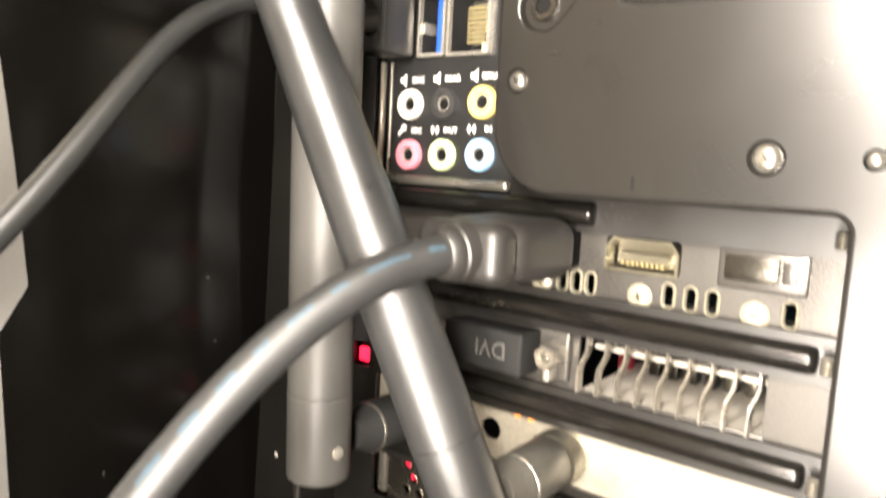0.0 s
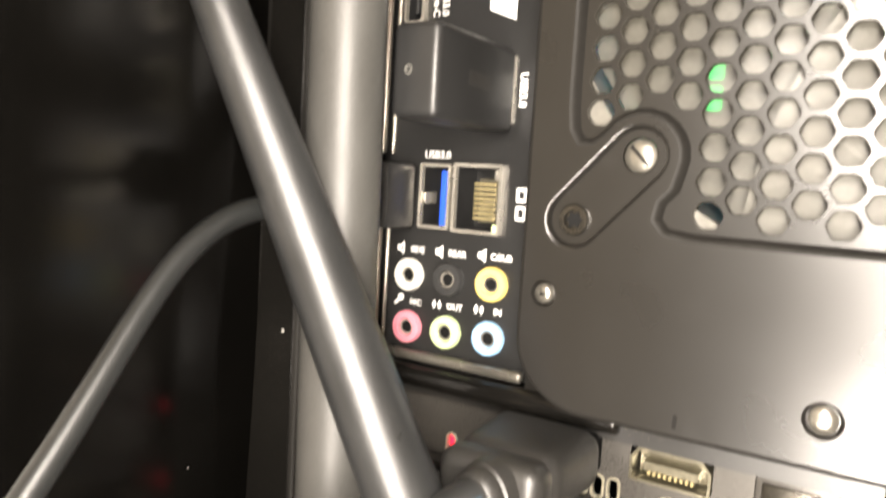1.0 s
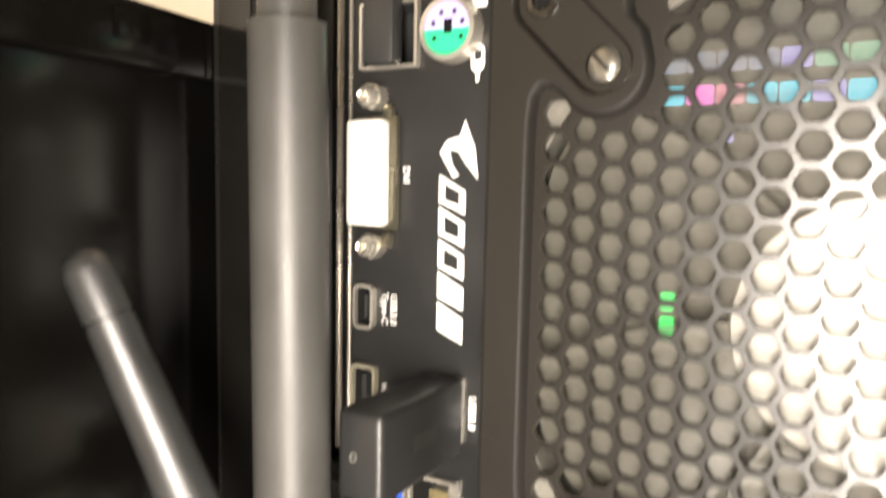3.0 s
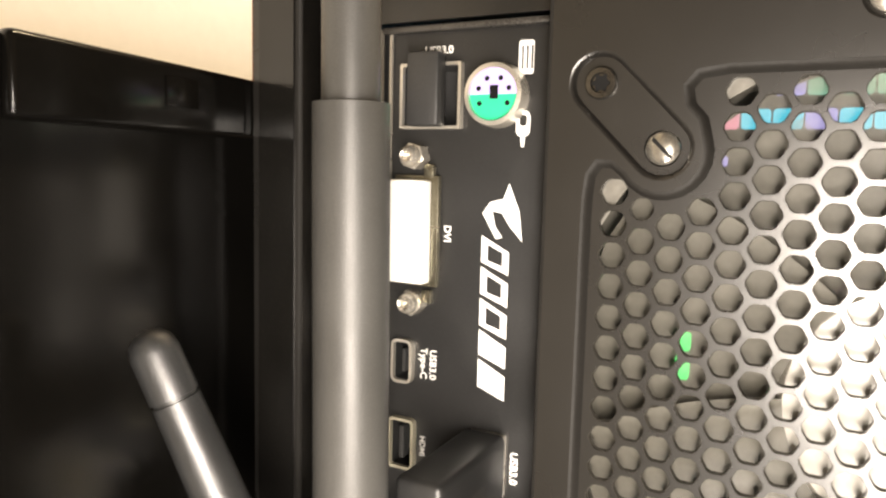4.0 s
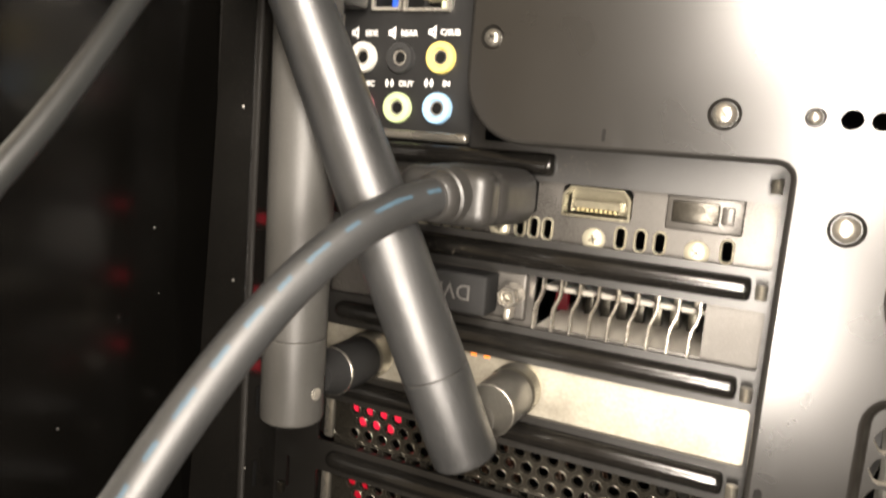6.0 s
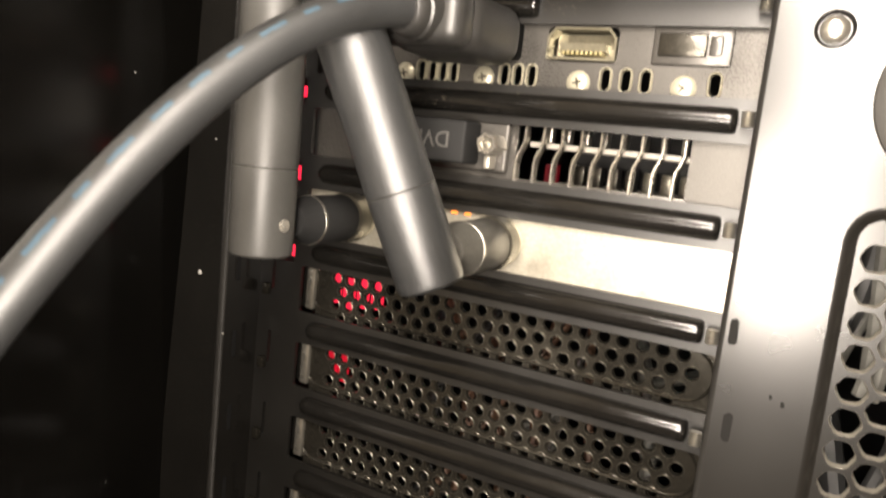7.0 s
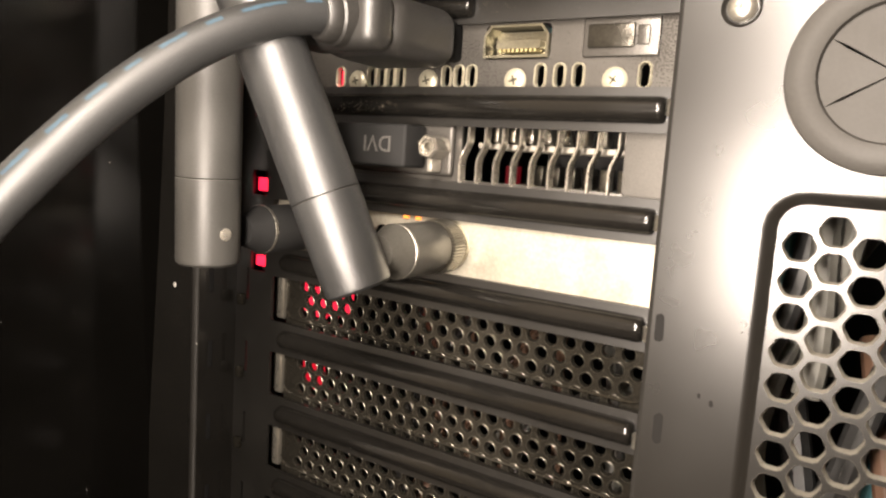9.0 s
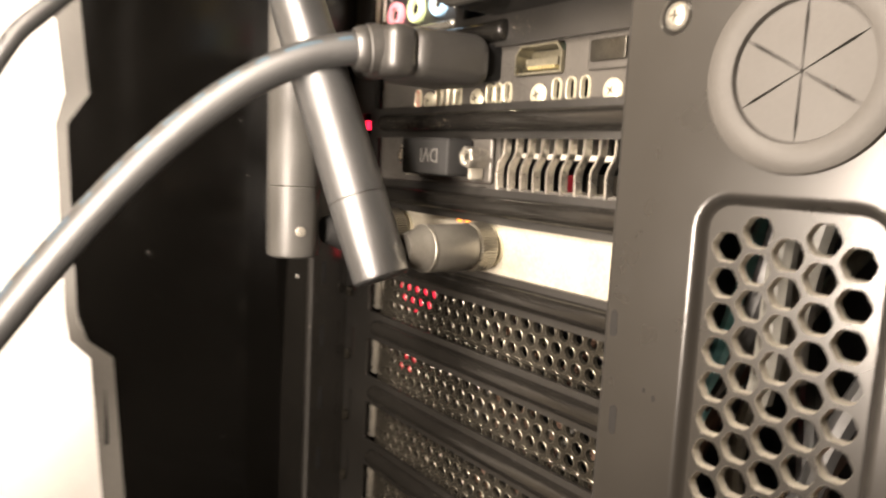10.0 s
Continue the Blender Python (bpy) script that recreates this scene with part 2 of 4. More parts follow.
def box(bm, x0, x1, y0, y1, z0, z1, bevel=0.0, seg=2):
    r = bmesh.ops.create_cube(bm, size=1.0)
    vs = r["verts"]
    for v in vs:
        v.co = Vector(((x0 + x1) / 2 + v.co.x * (x1 - x0), (y0 + y1) / 2 + v.co.y * (y1 - y0), (z0 + z1) / 2 + v.co.z * (z1 - z0)))
    if bevel:
        es = list({e for v in vs for e in v.link_edges})
        bmesh.ops.bevel(bm, geom=es, offset=bevel, segments=seg, affect="EDGES", profile=0.5)
    return vs


def boxed(*a, **k):
    bm = bmesh.new()
    box(bm, *a, **k)
    return bm


def lathe(bm, p0, p1, profile, seg=28, cap=True):
    """Turns a profile of (distance along the axis, radius) about the axis from p0 towards p1."""
    p0, ax = Vector(p0), (Vector(p1) - Vector(p0)).normalized()
    u = ax.orthogonal().normalized()
    w = ax.cross(u)
    rings = []
    for s, r in profile:
        if r <= 1e-6:
            rings.append([bm.verts.new(p0 + ax * s)])
        else:
            rings.append([bm.verts.new(p0 + ax * s + (u * math.cos(a) + w * math.sin(a)) * r) for a in (2 * math.pi * i / seg for i in range(seg))])
    for a, b in zip(rings, rings[1:]):
        n = max(len(a), len(b))
        for i in range(n):
            q = [a[i % len(a)], a[(i + 1) % len(a)], b[(i + 1) % len(b)], b[i % len(b)]]
            q = [v for j, v in enumerate(q) if v not in q[:j]]
            if len(q) > 2:
                bm.faces.new(q)
    if cap:
        for r in (rings[0], rings[-1]):
            if len(r) > 2:
                bm.faces.new(r)
    return bm


def lathed(*a, **k):
    return lathe(bmesh.new(), *a, **k)


def sweep(bm, pts, r, seg=18):
    """A round cable along the points."""
    pts = [Vector(p) for p in pts]
    rings, u = [], None
    for i, p in enumerate(pts):
        t = (pts[min(i + 1, len(pts) - 1)] - pts[max(i - 1, 0)]).normalized()
        u = t.orthogonal().normalized() if u is None else (u - t * u.dot(t)).normalized()
        w = t.cross(u)
        rr = r(i / (len(pts) - 1)) if callable(r) else r
        rings.append([bm.verts.new(p + (u * math.cos(a) + w * math.sin(a)) * rr) for a in (2 * math.pi * k / seg for k in range(seg))])
    for a, b in zip(rings, rings[1:]):
        for k in range(seg):
            bm.faces.new((a[k], a[(k + 1) % seg], b[(k + 1) % seg], b[k]))
    bm.faces.new(rings[0])
    bm.faces.new(rings[-1])
    return bm


def bezier(p, n=40):
    p = [Vector(q) for q in p]
    out = []
    for i in range(n + 1):
        u = i / n
        out.append((1 - u) ** 3 * p[0] + 3 * (1 - u) ** 2 * u * p[1] + 3 * (1 - u) * u * u * p[2] + u ** 3 * p[3])
    return out


def arc(cx, cz, r, a0, a1, n=8):
    return [(cx + r * math.cos(radians(a0 + (a1 - a0) * i / n)), cz + r * math.sin(radians(a0 + (a1 - a0) * i / n))) for i in range(n + 1)]


def circle(cx, cz, r, n=24, turn=0.0):
    return [(cx + r * math.cos(radians(turn) + 2 * math.pi * i / n), cz + r * math.sin(radians(turn) + 2 * math.pi * i / n)) for i in range(n)]


def rrect(x0, x1, z0, z1, r, n=5):
    return arc(x1 - r, z1 - r, r, 0, 90, n) + arc(x0 + r, z1 - r, r, 90, 180, n) + arc(x0 + r, z0 + r, r, 180, 270, n) + arc(x1 - r, z0 + r, r, 270, 360, n)


def capsule(x0, z0, x1, z1, r, n=10):
    a = math.degrees(math.atan2(z1 - z0, x1 - x0))
    return arc(x1, z1, r, a - 90, a + 90, n) + arc(x0, z0, r, a + 90, a + 270, n)


def inset(poly, d):
    """The outline moved inwards by d (counter-clockwise outlines)."""
    area = sum(a[0] * b[1] - b[0] * a[1] for a, b in zip(poly, poly[1:] + poly[:1]))
    d = d if area > 0 else -d
    out = []
    for i, p in enumerate(poly):
        a, b = Vector(poly[i - 1]), Vector(poly[(i + 1) % len(poly)])
        p = Vector(p)
        e0, e1 = (p - a), (b - p)
        n0 = Vector((-e0.y, e0.x)).normalized() if e0.length > 1e-9 else Vector((0, 0))
        n1 = Vector((-e1.y, e1.x)).normalized() if e1.length > 1e-9 else Vector((0, 0))
        n = n0 + n1
        if n.length < 1e-6:
            n = n0
        n.normalize()
        k = max(0.4, n.dot(n0))
        out.append(tuple(p + n * (d / k)))
    return out


def plate(bm, outer, holes, y0, y1, taper=1.0):
    """A sheet in the x-z plane from y0 (towards the viewer) to y1, with the holes cut through it."""
    from mathutils.geometry import tessellate_polygon
    loops = [outer] + list(holes)
    flat = [p for l in loops for p in l]
    tris = tessellate_polygon([[Vector((x, z, 0)) for x, z in l] for l in loops])
    front = [bm.verts.new((x, y0, z)) for x, z in flat]
    tail = list(outer)
    for l in holes:
        cx, cz = sum(p[0] for p in l) / len(l), sum(p[1] for p in l) / len(l)
        tail += [(cx + (x - cx) * taper, cz + (z - cz) * taper) for x, z in l]
    back = [bm.verts.new((x, y1, z)) for x, z in tail]
    for t in tris:
        for vs in (front, back):
            try:
                bm.faces.new([vs[i] for i in t])
            except ValueError:
                pass
    k = 0
    for l in loops:
        n = len(l)
        for i in range(n):
            a, b = k + i, k + (i + 1) % n
            bm.faces.new((front[a], front[b], back[b], back[a]))
        k += n
    return bm


def inside(p, poly):
    """Whether the point lies in the outline."""
    hit = False
    for (x0, z0), (x1, z1) in zip(poly, poly[1:] + poly[:1]):
        if (z0 > p[1]) != (z1 > p[1]) and p[0] < (x1 - x0) * (p[1] - z0) / (z1 - z0) + x0:
            hit = not hit
    return hit


def skirt(bm, la, ya, lb, yb):
    """A sloping wall between two outlines of the same count."""
    a = [bm.verts.new((x, ya, z)) for x, z in la]
    b = [bm.verts.new((x, yb, z)) for x, z in lb]
    for i in range(len(a)):
        j = (i + 1) % len(a)
        bm.faces.new((a[i], a[j], b[j], b[i]))
    return bm


def words(text, x, z, y, size, mat, parent, label, turn=0.0, name="printed_word", depth=0.05, bold=0.0):
    """Printed writing that faces the viewer; turn in degrees, clockwise."""
    cu = bpy.data.curves.new(name, "FONT")
    cu.body, cu.size, cu.extrude, cu.align_x, cu.align_y, cu.offset = text, size, depth, "CENTER", "CENTER", bold
    cu.resolution_u = 3
    tmp = new(name, cu)
    me = bpy.data.meshes.new_from_object(tmp.evaluated_get(bpy.context.evaluated_depsgraph_get()))
    bpy.data.objects.remove(tmp)
    me.transform(Matrix.Scale(0.001, 4) @ Matrix.Translation((x, y, z)) @ pose(0, 0, 0, 90, turn, 0))
    me.materials.clear()
    me.materials.append(mat)
    return part(name, None, mat, parent, label, mesh=me)


def screw_head(x, z, y, r, parent, mat=None, name="screw", dome=0.9, cross=True, turn=20, cut=None):
    """A domed screw head that faces the viewer; a darker cross on the dome gives its slot's shade."""
    bm = bmesh.new()
    lathe(bm, (x, y, z), (x, y - 1, z), [(-0.6, r), (dome * 0.25, r), (dome * 0.7, r * 0.82), (dome, r * 0.45), (dome, 0.0)], 22, cap=False)
    ob = part(name, bm, mat or SCREW, parent)
    if cross:
        bm = bmesh.new()
        for a in (turn, turn + 90):
            c, s = math.cos(radians(a)), math.sin(radians(a))
            vs = box(bm, -r * 0.40, r * 0.40, y - dome - 0.03, y - dome * 0.4, -r * 0.085, r * 0.085)
            for v in vs:
                v.co = Vector((x + v.co.x * c - v.co.z * s, v.co.y, z + v.co.x * s + v.co.z * c))
        part("cross_slot", bm, cut or HOLE, ob)
    return ob


# ---- setting ----
tagged(part("floor", boxed(-1500, 1500, -1500, 1500, -232, -222), FLOOR), "dark board that the computer stands on", "floor", kind="structure")
tagged(part("wall_white", boxed(-185, -175, -700, 52, -222, 700), WALL), "bright white painted board beside the computer", "wall", kind="structure")
tagged(part("wall_brown", boxed(-420, -400, -700, 600, -222, 700), WOOD), "dark reddish brown wooden wall further back", "wall", kind="structure")

for n, a in (("wall_north", (-1500, 1500, 1500, 1520, -222, 1700)), ("wall_south", (-1500, 1500, -1520, -1500, -222, 1700)), ("wall_east", (1500, 1520, -1520, 1520, -222, 1700)), ("wall_west", (-1520, -1500, -1520, 1520, -222, 1700))):
    tagged(part(n, boxed(*a), ROOM), "dim plaster wall of the room", "wall", kind="structure")
tagged(part("ceiling", boxed(-1520, 1520, -1520, 1520, 1700, 1720), ROOM), "dim plain ceiling of the room", "ceiling", kind="structure")

# ---- computer case ----
case = thing("computer_case", "black painted steel tower computer case seen from the rear", "computer case")
OX, OZ = 0.2, 89.9          # centre of the rear fan
XR, XB, XI = 2.4, -114.5, -60.7   # right and left edge of the slot bay, right edge of the port bay
bay = ([(XB, -148.0), (XR, -148.0)] + arc(XR - 2.6, 4.2 - 2.6, 2.6, 0, 90, 5) + arc(XI + 13.5, 4.0 + 13.5, 13.5, 270, 180, 10) + [(XI, 168.0), (XB, 168.0)])


def quarter():
    """One corner of the sunken fan field, from its side edge to its lower edge, round the screw pad; about the fan's centre."""
    px, pz = -40.7, -39.7
    return [(-52.7, -28.0), (-52.6, -32.0), (-52.2, -35.6), (-51.0, -37.4), (-49.0, -37.3)] + arc(px, pz, 7.5, 148, -20, 10) + [(-34.4, -45.2), (-36.4, -47.4), (-36.9, -50.0), (-35.4, -51.8), (-31.0, -52.4)]


def soften(bm, outline, steps):
    """A rounded pressed edge: a run of skirts through (inwards, depth) steps, smooth across the joints."""
    for (d0, y0), (d1, y1) in zip(steps, steps[1:]):
        skirt(bm, inset(outline, d0) if d0 else outline, y0, inset(outline, d1), y1)
    bmesh.ops.remove_doubles(bm, verts=bm.verts, dist=0.005)
    return bm


def hexagon(x, z, r):
    """A punched hexagon with blunt corners."""
    out = []
    for i in range(6):
        for a in (60 * i - 9, 60 * i + 9):
            out.append((x + 0.93 * r * math.cos(radians(a)), z + 0.93 * r * math.sin(radians(a))))
    return out


def hole_walls(outlines, y0, y1):
    """The rolled rims and walls of punched holes: (outline, taper) each."""
    bm = bmesh.new()
    for h, taper in outlines:
        cx, cz = sum(p[0] for p in h) / len(h), sum(p[1] for p in h) / len(h)

        def grown(k):
            return [(cx + (x - cx) * k, cz + (z - cz) * k) for x, z in h]
        loops = [(grown(1.035), y0 - 0.015), (grown(1.0), y0 + 0.05), (grown(0.975), y0 + 0.25), (grown(taper - 0.015), y1)]
        for (la, ya), (lb, yb) in zip(loops, loops[1:]):
            skirt(bm, la, ya, lb, yb)
    bmesh.ops.remove_doubles(bm, verts=bm.verts, dist=0.002)
    return bm


q = quarter()
field = [(OX + x, OZ + z) for x, z in q + [(-x, z) for x, z in q[::-1]] + [(-x, -z) for x, z in q] + [(x, -z) for x, z in q[::-1]]]
vent = rrect(18.5, 48.3, -151.0, -32.7, 5.9)
levers = [((-51.2, 38.7), (-40.6, 50.2)), ((-51.2, 141.0), (-40.6, 130.2)), ((51.6, 38.7), (41.0, 50.2)), ((51.6, 141.0), (41.0, 130.2))]
pads = [capsule(*a, *b, 5.3) for a, b in levers]
GX, GZ = 33.2, -15.8
rivets = ((-55.6, 25.1, 1.75), (-9.8, 12.3, 2.1), (12.0, -5.8, 2.2), (4.7, 12.6, 1.2), (-10.6, 152.0, 2.6))
rear = bmesh.new()
plate(rear, [(-127.0, -205.0), (88.0, -205.0), (88.0, 176.0), (-127.0, 176.0)],
      [inset(bay, -1.0), inset(field, -1.0), vent, circle(GX, GZ, 12.0, 32), circle(10.2, 12.5, 1.75, 16), circle(-120.2, 151.5, 1.5, 14), circle(14.6, 12.5, 1.6, 14)] + pads + [circle(x, z, r * 1.38, 26) for x, z, r in rivets], 0.0, 1.0)
part("rear_panel", rear, PAINT, case, "satin black painted steel rear panel")

# the torch's falloff at the left is put into the flange's darker black
bm = bmesh.new()
plate(bm, [(-138.6, -205.0), (-115.7, -205.0), (-115.7, 176.0), (-124.8, 176.0), (-125.6, 40.0), (-127.2, -10.0), (-129.6, -60.0)], [], -0.45, -0.02)
part("side_flange", bm, SLOT, case, "side flange, blackened for the torch's falloff")
bm = bmesh.new()
inner = inset(field, 0.45)
soften(bm, inset(field, -1.0), [(0, -0.01), (0.3, 0.04), (0.65, 0.25), (0.95, 0.7), (1.2, 1.3), (1.45, 1.9)])
part("fan_field_edge", bm, EDGE, case, smooth=80)
cells = []
for i in range(21):
    x = -48.3 + 4.78 * i
    for k in range(-20, 21):
        z = 90.1 + 5.45 * k + (2.72 if i % 2 else 0.0)
        for r in (2.46, 2.3, 2.05):
            if all(inside(p, inner) for p in circle(x, z, r + 0.03, 12)):
                cells.append((x, z, r))
                break
bm = bmesh.new()
plate(bm, inner, [hexagon(x, z, r * 1.06) for x, z, r in cells], 1.9, 3.0, taper=0.95)
grille = part("fan_grille", bm, PAINT, case, "black honeycomb grille punched in the steel")
part("rim_lining", hole_walls([(hexagon(x, z, r * 1.06), 0.95) for x, z, r in cells], 1.9, 3.0), CUTPAINT, grille, "glossy painted walls of the holes", smooth=60)

bm = bmesh.new()
inner = inset(vent, 2.1)
soften(bm, vent, [(0, 0.0), (0.3, 0.03), (0.7, 0.18), (1.1, 0.5), (1.45, 0.95), (1.75, 1.3), (2.1, 1.5)])
part("vent_edge", bm, PAINT, case, smooth=80)
holes = []
for i in range(5):
    x = 23.8 + 4.75 * i
    for k in range(20):
        z = -41.2 - 5.5 * k + (2.75 if i % 2 else 0.0)
        if z > -146:
            holes.append(hexagon(x, z, 2.66))
bm = bmesh.new()
plate(bm, inner, holes, 1.5, 3.0, taper=0.92)
grille = part("side_vent_grille", bm, PAINT, case, "black honeycomb vent punched in the steel")
part("rim_lining", hole_walls([(h, 0.92) for h in holes], 1.5, 3.0), CUT, grille, "cut walls of the holes, paled for the torch's gleam", smooth=60)

for (a, b), pad in zip(levers, pads):
    bm = bmesh.new()
    low = inset(pad, 0.9)
    soften(bm, pad, [(0, 0.0), (0.25, 0.07), (0.5, 0.3), (0.72, 0.7), (0.9, 1.35)])
    plate(bm, low, [circle(*b, 3.0, 18)], 1.35, 2.2)
    lp = part("fan_mount_slot", bm, PAINT, case, "sunken slotted fan mount")
    dark, bright = a, b
    hd = part("screw", lathed((dark[0], 1.3, dark[1]), (dark[0], 0, dark[1]), [(-1.2, 2.8), (0.5, 2.8), (0.9, 2.5), (1.0, 1.7), (0.3, 1.5), (0.3, 0)], 24, cap=False), BLACKSCREW, lp, "black lacquered socket screw")
    bm = bmesh.new()
    star = [(dark[0] + r * math.cos(math.pi * i / 6), dark[1] + r * math.sin(math.pi * i / 6)) for i, r in zip(range(12), (1.7, 1.15) * 6)]
    plate(bm, star, [], 0.88, 1.1)
    part("star_socket", bm, HOLE, hd, smooth=0)
    hd = screw_head(*bright, 1.8, 2.75, lp, dome=1.0, cross=False)
    bm = bmesh.new()
    for v in box(bm, -2.2, 2.2, 0.74, 1.3, -0.3, 0.3):
        v.co = Vector((bright[0] + (v.co.x + v.co.z) * 0.7, v.co.y, bright[1] + (v.co.z - v.co.x) * 0.7))
    part("slot_cut", bm, HOLE, hd)

for x, z, r in rivets:
    bm = bmesh.new()
    lathe(bm, (x, 0.0, z), (x, -1, z), [(-0.02, r * 1.38), (-0.7, r * 1.22), (-0.9, r * 1.1), (-0.9, 0)], 26, cap=False)
    part("dimple", bm, PAINT, case)
    screw_head(x, z, 0.45, r, case, name="rivet", dome=0.9, cross=r > 1.3, turn=35 + 50 * (x > 0), cut=HOLE if x < -20 else MIDGREY)

# the bay's side walls and the slot sheet behind it
YS = 13.4
bm = bmesh.new()
deep = [(x, z) for x, z in bay]
skirt(bm, bay, 1.2, deep, YS + 1.0)
part("bay_wall", bm, SLOT, case)
bm = bmesh.new()
for (d0, y0), (d1, y1) in (((-1.0, 0.0), (-0.55, 0.12)), ((-0.55, 0.12), (-0.18, 0.48)), ((-0.18, 0.48), (0.0, 1.2))):
    skirt(bm, inset(bay, d0), y0, inset(bay, d1) if d1 else bay, y1)
bmesh.ops.remove_doubles(bm, verts=bm.verts, dist=0.01)
part("rolled_edge", bm, EDGE, case, "rolled edge of the bay", smooth=60)
PITCH, HALF = 20.32, 4.15
slots = [(-PITCH * k - PITCH + HALF, -PITCH * k - HALF + (0.9 if k == 0 else 0.0)) for k in range(7)]
sheet_out = [(XB, -148.0), (XR, -148.0), (XR, 4.6), (XI, 4.6), (XI, 168.0), (XB, 168.0)]
sheet_holes = [rrect(-100.9, 1.6, z0, z1, 0.8, 3) for z0, z1 in slots] + [rrect(-105.2, -64.0, 2.8, 156.6, 0.6, 3)]
sheet_holes += [rrect(-109.0, -103.5, -20.32 * k - 3.6, -20.32 * k + 3.0, 0.4, 2) for k in (1, 2, 3)]
sheet_holes += [rrect(-110.4, -109.5, -20.32 * k - 12.0, -20.32 * k - 3.0, 0.2, 2) for k in (3, 4, 5, 6)]
bm = bmesh.new()
plate(bm, sheet_out, sheet_holes, YS, YS + 1.0)
part("slot_sheet", bm, SHEET, case, "black slot bay sheet with expansion openings")
for k in range(0, 7):
    z = -PITCH * k
    bm = bmesh.new()
    ring = []
    n = 10
    for i in range(n + 1):
        a = math.pi * i / n
        ring.append((2.5 * math.cos(a), -2.6 * math.sin(a)))
    xs = [(-97.6, 0.15), (-97.0, 0.6), (-95.8, 0.92), (-94.0, 1.0), (-3.0, 1.0), (-2.2, 0.97), (-1.7, 0.8), (-1.5, 0.4), (-1.45, 0.1)]
    if k == 0:
        xs, z = [(x if x < -50 else x - 42.0, s) for x, s in xs], 0.4
    rows = [[bm.verts.new((x, YS + 0.05 + dy * s, z + dz * s)) for dz, dy in ring] for x, s in xs]
    for a, b in zip(rows, rows[1:]):
        for i in range(n):
            bm.faces.new((a[i], a[i + 1], b[i + 1], b[i]))
    bm.faces.new(rows[0])
    bm.faces.new(rows[-1])
    part("slot_rib", bm, SLOT, case, "rounded pressed rib between slots", smooth=60)
for k in range(0, 7):
    bm = bmesh.new()
    prof = [(0.0, 0.9)]
    for i in range(7):
        prof += [(0.1 + i * 0.42, 1.25), (0.31 + i * 0.42, 0.95)]
    lathe(bm, (0.4, 9.8, -PITCH * k + 1.6), (0.4, 9.8, -PITCH * k - 3), prof, 14)
    part("screw_thread", bm, SCREW, case, "bare thread of a slot screw")

# shell round the inside
for n, a in (("shell_side_left", (-127, -125.5, 1.1, 330, -205, 176)), ("shell_side_right", (86.5, 88, 1.1, 330, -205, 176)), ("shell_top", (-125.4, 86.4, 1.1, 330, 174.5, 176)),
             ("shell_bottom", (-125.4, 86.4, 1.1, 330, -205, -203.5)), ("shell_front", (-127, 88, 330.1, 332, -205, 176))):
    part(n, boxed(*a), DARK, case)
for x in (-110, 70):
    for y in (20, 300):
        part("case_foot", lathed((x, y, -205.2), (x, y, -222), [(0, 12), (12, 14), (16.8, 13)], 20), PLASTIC, case)

# ---- rubber grommet ----
grommet = thing("cable_grommet", "grey rubber tube grommet with six slits in the rear panel", "grommet")
bm = bmesh.new()
lathe(bm, (GX, 0.0, GZ), (GX, -1, GZ), [(-1.4, 12.0), (0.05, 14.2), (0.7, 14.0), (1.3, 12.8), (1.4, 11.2), (0.9, 9.9), (0.2, 9.6), (-1.4, 9.6)], 48, cap=False)
part("ring", bm, GROMMET, grommet)
for i in range(6):
    a0, a1 = 90 + 60 * i, 150 + 60 * i
    am = radians((a0 + a1) / 2)
    c = (GX + 0.17 * math.cos(am), GZ + 0.17 * math.sin(am))
    bm = bmesh.new()
    rim = [c, (GX + 0.18 * math.cos(am) + 7.2 * math.cos(radians(a0 + 1)), GZ + 0.18 * math.sin(am) + 7.2 * math.sin(radians(a0 + 1)))] + arc(GX, GZ, 9.9, a0, a1, 8) + [(GX + 0.18 * math.cos(am) + 7.2 * math.cos(radians(a1 - 1)), GZ + 0.18 * math.sin(am) + 7.2 * math.sin(radians(a1 - 1)))]
    plate(bm, rim, [], -0.1, 0.9)
    part("flap", bm, GROMMET, grommet)

for k in range(3, 7):
    z = -PITCH * k - 13.5
    part("spring_clip", boxed(-112.4, -110.2, 11.6, 13.3, z, z + 3.2, bevel=0.5), PERF, case, "small tarnished spring clip")
    part("clip_slot", boxed(-114.4, -114.2, 4.2, 5.4, z + 4.0, z + 11.0), HOLE, case)
rs = random.Random(9)
specks = []
for i in range(9):
    y, z = rs.uniform(-50, -4), rs.uniform(-130, 110)
    specks.append((y, z, rs.uniform(0.08, 0.26)))
for x, z, r in ((-122.4, -69.2, 0.7), (-118.4, 8.0, 0.45), (-113.6, -83.6, 0.3), (-119.5, -35.0, 0.3)):
    part("dust_speck", lathed((x, -0.45 if x < -115.8 else 0.0, z), (x, -1, z), [(0, r), (0.1, r * 0.6)], 8), LINT, case)

rd = random.Random(3)
for x, z0, z1, r in ((4.8, -58.6, -55.4, 0.8), (6.2, -75.8, -72.2, 0.8), (-30.9, 6.3, 8.0, 0.4), (14.2, -68.0, -67.6, 0.35), (12.2, -67.1, -66.8, 0.3)):
    edge = [(x + px * r * rd.uniform(0.75, 1.1), (z0 if pz < 0 else z1) + pz * r * rd.uniform(0.8, 1.2)) for px, pz in circle(0, 0, 1.0, 14, 6)]
    bm = bmesh.new()
    plate(bm, edge, [], -0.03, -0.005)
    part("dried_drip", bm, DRIP, case, "dark dried drip on the paint")

